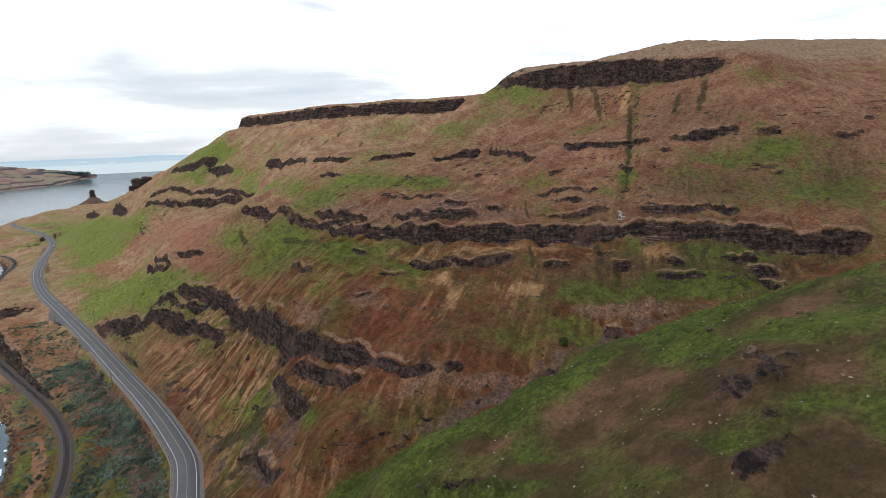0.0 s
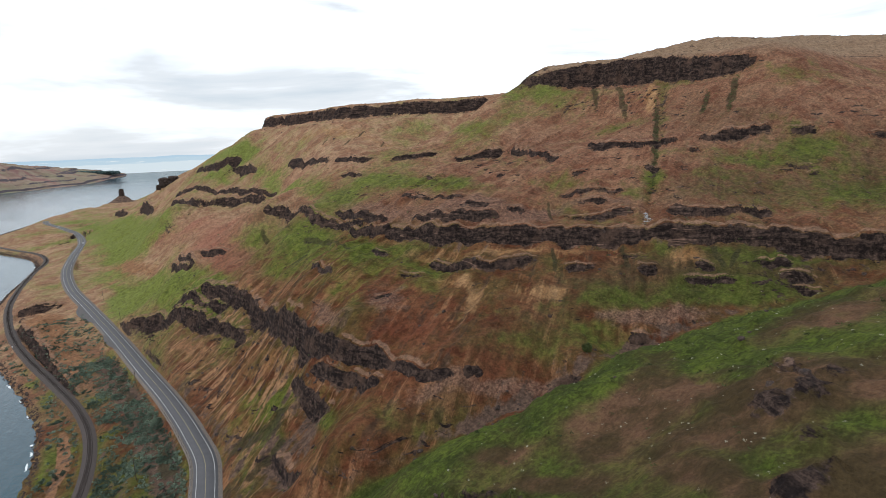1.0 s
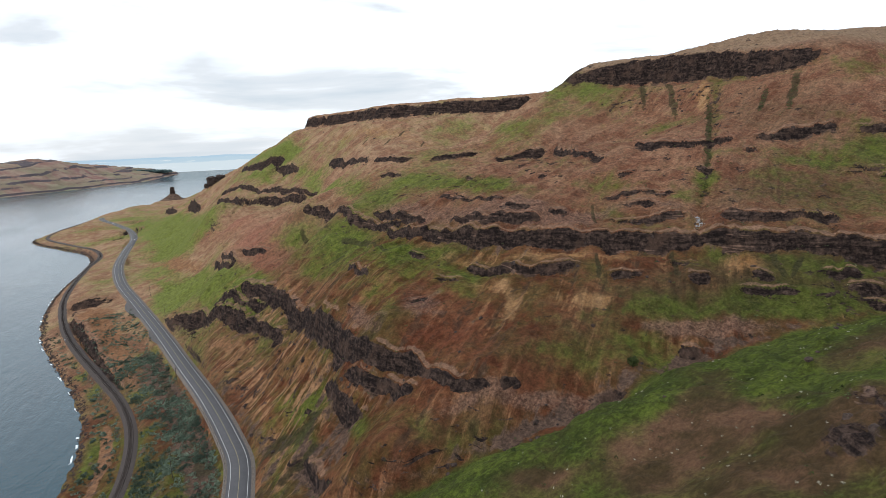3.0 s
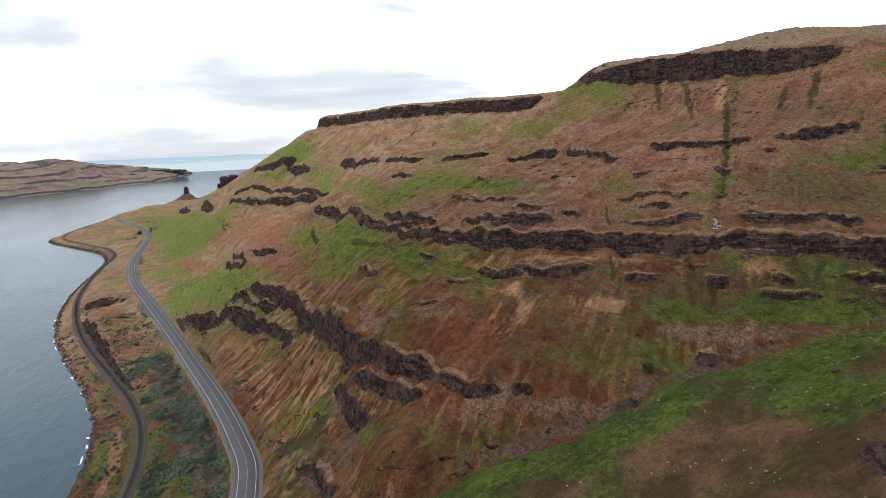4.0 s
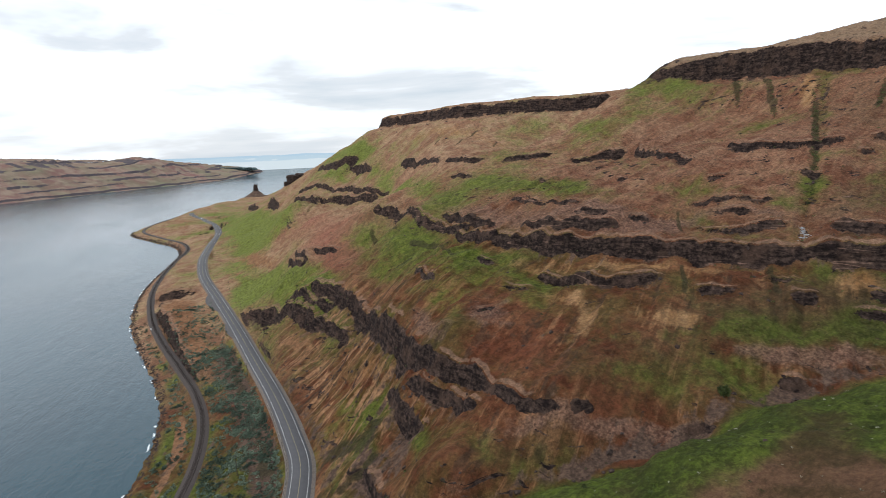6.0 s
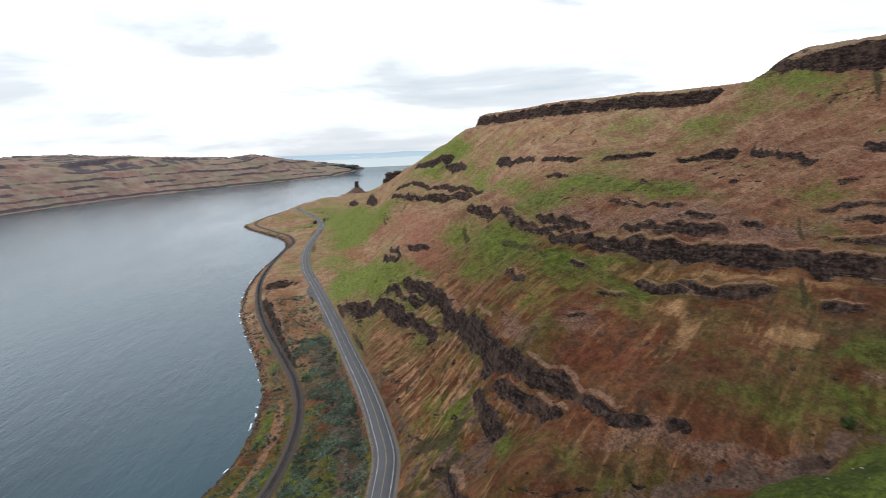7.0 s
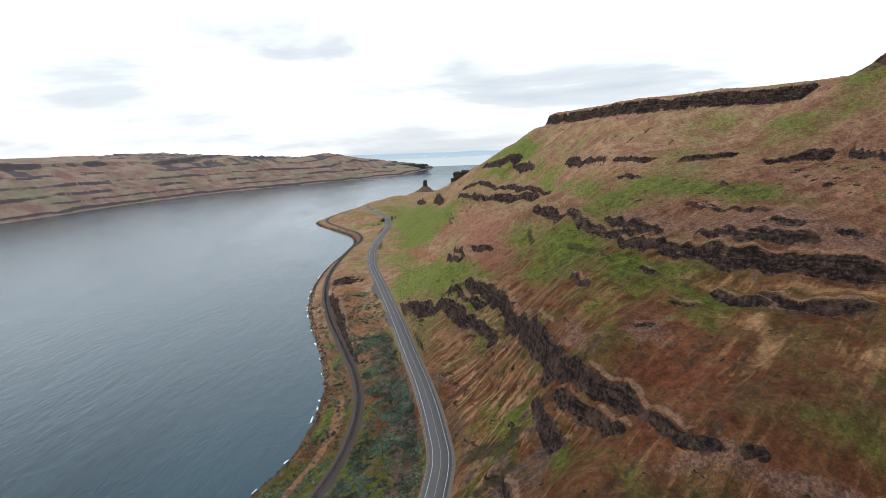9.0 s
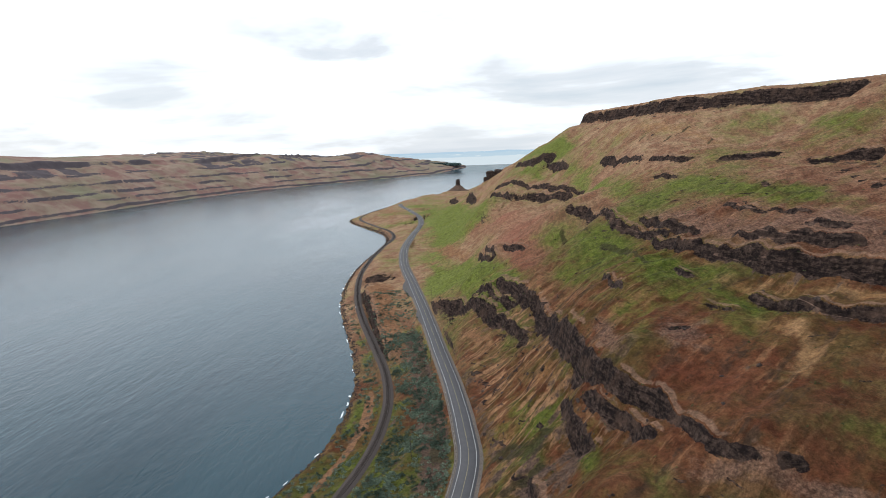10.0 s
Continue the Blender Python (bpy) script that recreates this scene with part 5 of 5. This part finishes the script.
M_MOUND = plain("brown_rubble_slope", (0.060, 0.040, 0.032), (0.140, 0.092, 0.066), 5, 0.95, 0.6, 0.1)


def build_crags():
    for x, y, z, s, seed in ((128, 1480, 92, (15, 17, 14), 1), (112, 1470, 82, (6, 7, 7), 2), (150, 1500, 96, (13, 16, 12), 4)):
        crag("rock_bluff", (x, y, z), s, seed, "dark blocky basalt bluff above the river bank", boxy=0.75)
    spots = ((127, 55, 1.5, 5), (137, 58, 1.0, 6), (146, 61, 1.2, 7), (158, 64, 1.3, 18), (93, 30, 2.0, 8), (88, 24, 1.7, 9), (95, 25, 1.8, 11))
    zs = ground_z([s[0] for s in spots], [s[1] for s in spots])
    for (x, y, r, seed), z in zip(spots, zs):
        r *= 0.6
        ob = crag("boulder", (x, y, float(z) - 0.15 * r), (r * 1.1, r, r * 0.75), seed, "dark rough basalt boulder half sunk in grass", "boulder", 0.4, sub=3)
        ob["group"] = "boulders on the near ridge"


def cylinder(bm, a, b, r0, r1, sides=10):
    a, b = Vector(a), Vector(b)
    m = Matrix.Translation((a + b) / 2) @ (b - a).to_track_quat("Z", "Y").to_matrix().to_4x4()
    bmesh.ops.create_cone(bm, cap_ends=True, segments=sides, radius1=r0, radius2=r1, depth=(b - a).length, matrix=m)


def box(bm, centre, size):
    bmesh.ops.create_cube(bm, size=1, matrix=Matrix.Translation(centre) @ Matrix.Diagonal((*size, 1)))


def build_poles():
    first = None
    spots = [(-13, 349, 0.0), (-20, 238, 0.0), (-26, 600, 0.0), (-15, 498, 0.0), (-49, 400, 0.0)]
    zs = ground_z([s[0] for s in spots], [s[1] for s in spots])
    for (x, y, a), z in zip(spots, zs):
        place = (x, y, float(z) - 0.3)
        if first is None:
            first = empty("utility_pole", place, "tall dark wooden utility pole with a crossarm", "utility pole", "poles along the road")
            bm = bmesh.new()
            cylinder(bm, (0, 0, 0), (0, 0, 10.5), 0.19, 0.12)
            part("pole", bm, M_POLE, first)
            bm = bmesh.new()
            box(bm, (0, 0.14, 9.7), (2.4, 0.10, 0.13))
            part("crossarm", bm, M_POLE, first)
            for dx in (-1.05, 0, 1.05):
                bm = bmesh.new()
                cylinder(bm, (dx, 0.14, 9.75), (dx, 0.14, 10.0), 0.05, 0.04, 8)
                part("insulator", bm, M_GALV, first)
        else:
            copy_thing(first, pose(*place))


def build_guardrail():
    y = np.arange(196, 300, 1.0)
    rail = empty("guardrail", (0, 0, 0), "low weathered steel guardrail on the river side of the road", "guardrail")
    ribbon("beam", road_at, 196, 300, 2, (-5.72, -5.66, -5.72, -5.66, -5.72), (0.38, 0.46, 0.54, 0.62, 0.70), M_GALV, rail)
    me = None
    for v in np.arange(197, 299, 3.8):
        (x, z), (x2, _) = road_at(np.array(v)), road_at(np.array(v + 0.5))
        d = Vector((float(x2 - x), 0.5, 0)).normalized()
        if me is None:
            bm = bmesh.new()
            box(bm, (0, 0, 0.1), (0.18, 0.2, 1.3))
            ob = part("post", bm, M_POLE, rail)
            me = ob.data
        else:
            ob = new("post", me)
            ob.parent = rail
        ob.location = (float(x) - 5.85 * d.y, float(v) + 5.85 * d.x, float(z) - 0.05)


def build_car():
    y = 1088.0
    (x, z), (x2, _) = road_at(np.array(y)), road_at(np.array(y + 1))
    turn = math.atan2(float(x - x2), 1.0)
    car = empty("car", (float(x) + 1.8, y, float(z) + 0.02), "small white car on the asphalt road", "car", "cars on the road")
    car.rotation_euler = (0, 0, turn)
    paint = plain("white_car_paint", (0.70, 0.70, 0.70), (0.76, 0.76, 0.76), 2, 0.3, 0.0, 0.5)
    glass = plain("dark_car_glass", (0.02, 0.02, 0.025), (0.03, 0.03, 0.035), 1, 0.1, 0.0, 0.6)
    rubber = plain("black_tyre_rubber", (0.02, 0.02, 0.02), (0.03, 0.03, 0.03), 0.2, 0.9)
    bm = bmesh.new()
    box(bm, (0, 0, 0.62), (1.8, 4.4, 0.62))
    bmesh.ops.bevel(bm, geom=bm.edges[:], offset=0.14, segments=3, affect="EDGES")
    part("body", bm, paint, car)
    bm = bmesh.new()
    box(bm, (0, -0.2, 1.18), (1.55, 2.3, 0.56))
    for v in bm.verts:
        if v.co.z > 1.2:
            v.co.y = -0.2 + (v.co.y + 0.2) * 0.72
            v.co.x *= 0.86
    part("cabin", bm, glass, car, "dark windows")
    bm = bmesh.new()
    box(bm, (0, -0.2, 1.48), (1.3, 1.6, 0.05))
    part("roof", bm, paint, car)
    for sx in (-0.82, 0.82):
        for sy in (-1.35, 1.35):
            bm = bmesh.new()
            cylinder(bm, (sx - 0.1, sy, 0.32), (sx + 0.1, sy, 0.32), 0.32, 0.32, 16)
            part("wheel", bm, rubber, car)
    y = 1408.0
    (x, z), (x2, _) = road_at(np.array(y)), road_at(np.array(y + 1))
    copy_thing(car, pose(float(x) - 1.8, y, float(z) + 0.02, 0, 0, math.degrees(math.atan2(float(x - x2), 1.0))))


def build_signal_box():
    x, z = (float(v) for v in rail_at(np.array(520.0)))
    thing = empty("signal_cabinet", (x - 3.6, 520, z - 0.6), "small white trackside cabinet on a post", "cabinet")
    bm = bmesh.new()
    box(bm, (0, 0, 1.6), (0.9, 0.8, 1.2))
    bmesh.ops.bevel(bm, geom=bm.edges[:], offset=0.05, segments=2, affect="EDGES")
    part("housing", bm, M_WHITE, thing)
    bm = bmesh.new()
    cylinder(bm, (0, 0, 0), (0, 0, 1.1), 0.12, 0.12)
    part("post", bm, M_GALV, thing)


def build_lone_tree():
    z = float(ground_z(127, 111)[0])
    tree = empty("shrub_tree", (127, 111, z - 0.2), "lone dark green bushy tree at the gulch edge", "tree")
    bm = bmesh.new()
    cylinder(bm, (0, 0, 0), (0.2, 0.1, 1.6), 0.18, 0.10)
    for a in range(5):
        t = a * 1.26
        cylinder(bm, (0.2, 0.1, 1.4), (0.2 + 1.1 * math.cos(t), 0.1 + 1.1 * math.sin(t), 2.6 + 0.3 * (a % 2)), 0.08, 0.03, 6)
    part("trunk", bm, M_BARK, tree)
    n = 1500
    d = RNG.standard_normal((n, 3))
    d = d / np.linalg.norm(d, axis=1, keepdims=True) * RNG.uniform(0.3, 1, (n, 1)) ** 0.5
    c = d * np.array([1.9, 1.7, 1.5]) * (1 + 0.25 * np.sin(4 * np.arctan2(d[:, 1:2], d[:, :1]))) + np.array([0.2, 0.1, 2.5])
    a, b = RNG.standard_normal((2, n, 3)) * 0.16
    v = np.stack([c + a, c - a * 0.5 + b, c - a * 0.5 - b], 1).reshape(-1, 3)
    me = bpy.data.meshes.new("crown")
    me.from_pydata(v.tolist(), [], np.arange(len(v)).reshape(-1, 3).tolist())
    me.materials.append(M_SHRUB)
    ob = new("crown", me)
    ob.parent = tree


def build_foam():
    verts, faces = [], []
    y = 180.0
    while y < 1000:
        n, y = RNG.integers(3, 10), y + RNG.uniform(3, 45)
        w = RNG.uniform(0.15, 0.65)
        k = len(verts)
        for i in range(n):
            x = float(shore_at(np.array(y))[0]) - 1.2 + RNG.normal(0, 0.35)
            t = w * (0.3 + math.sin(math.pi * (i + 0.5) / n))
            verts += [(x - t, y, 0.05), (x + t, y, 0.05)]
            y += 1.3
        faces += [(k + 2 * i, k + 2 * i + 1, k + 2 * i + 3, k + 2 * i + 2) for i in range(n - 1)]
    join_mesh("shore_foam", verts, faces, plain("white_foam", (0.55, 0.58, 0.60), (0.80, 0.82, 0.82), 0.8, 0.6), "white foam of small waves on the shore", "foam")


build_scatter()
build_foam()
build_pale_rocks()
build_far_grove()
build_pillar()
build_crags()
build_poles()
build_guardrail()
build_car()
build_signal_box()
build_lone_tree()
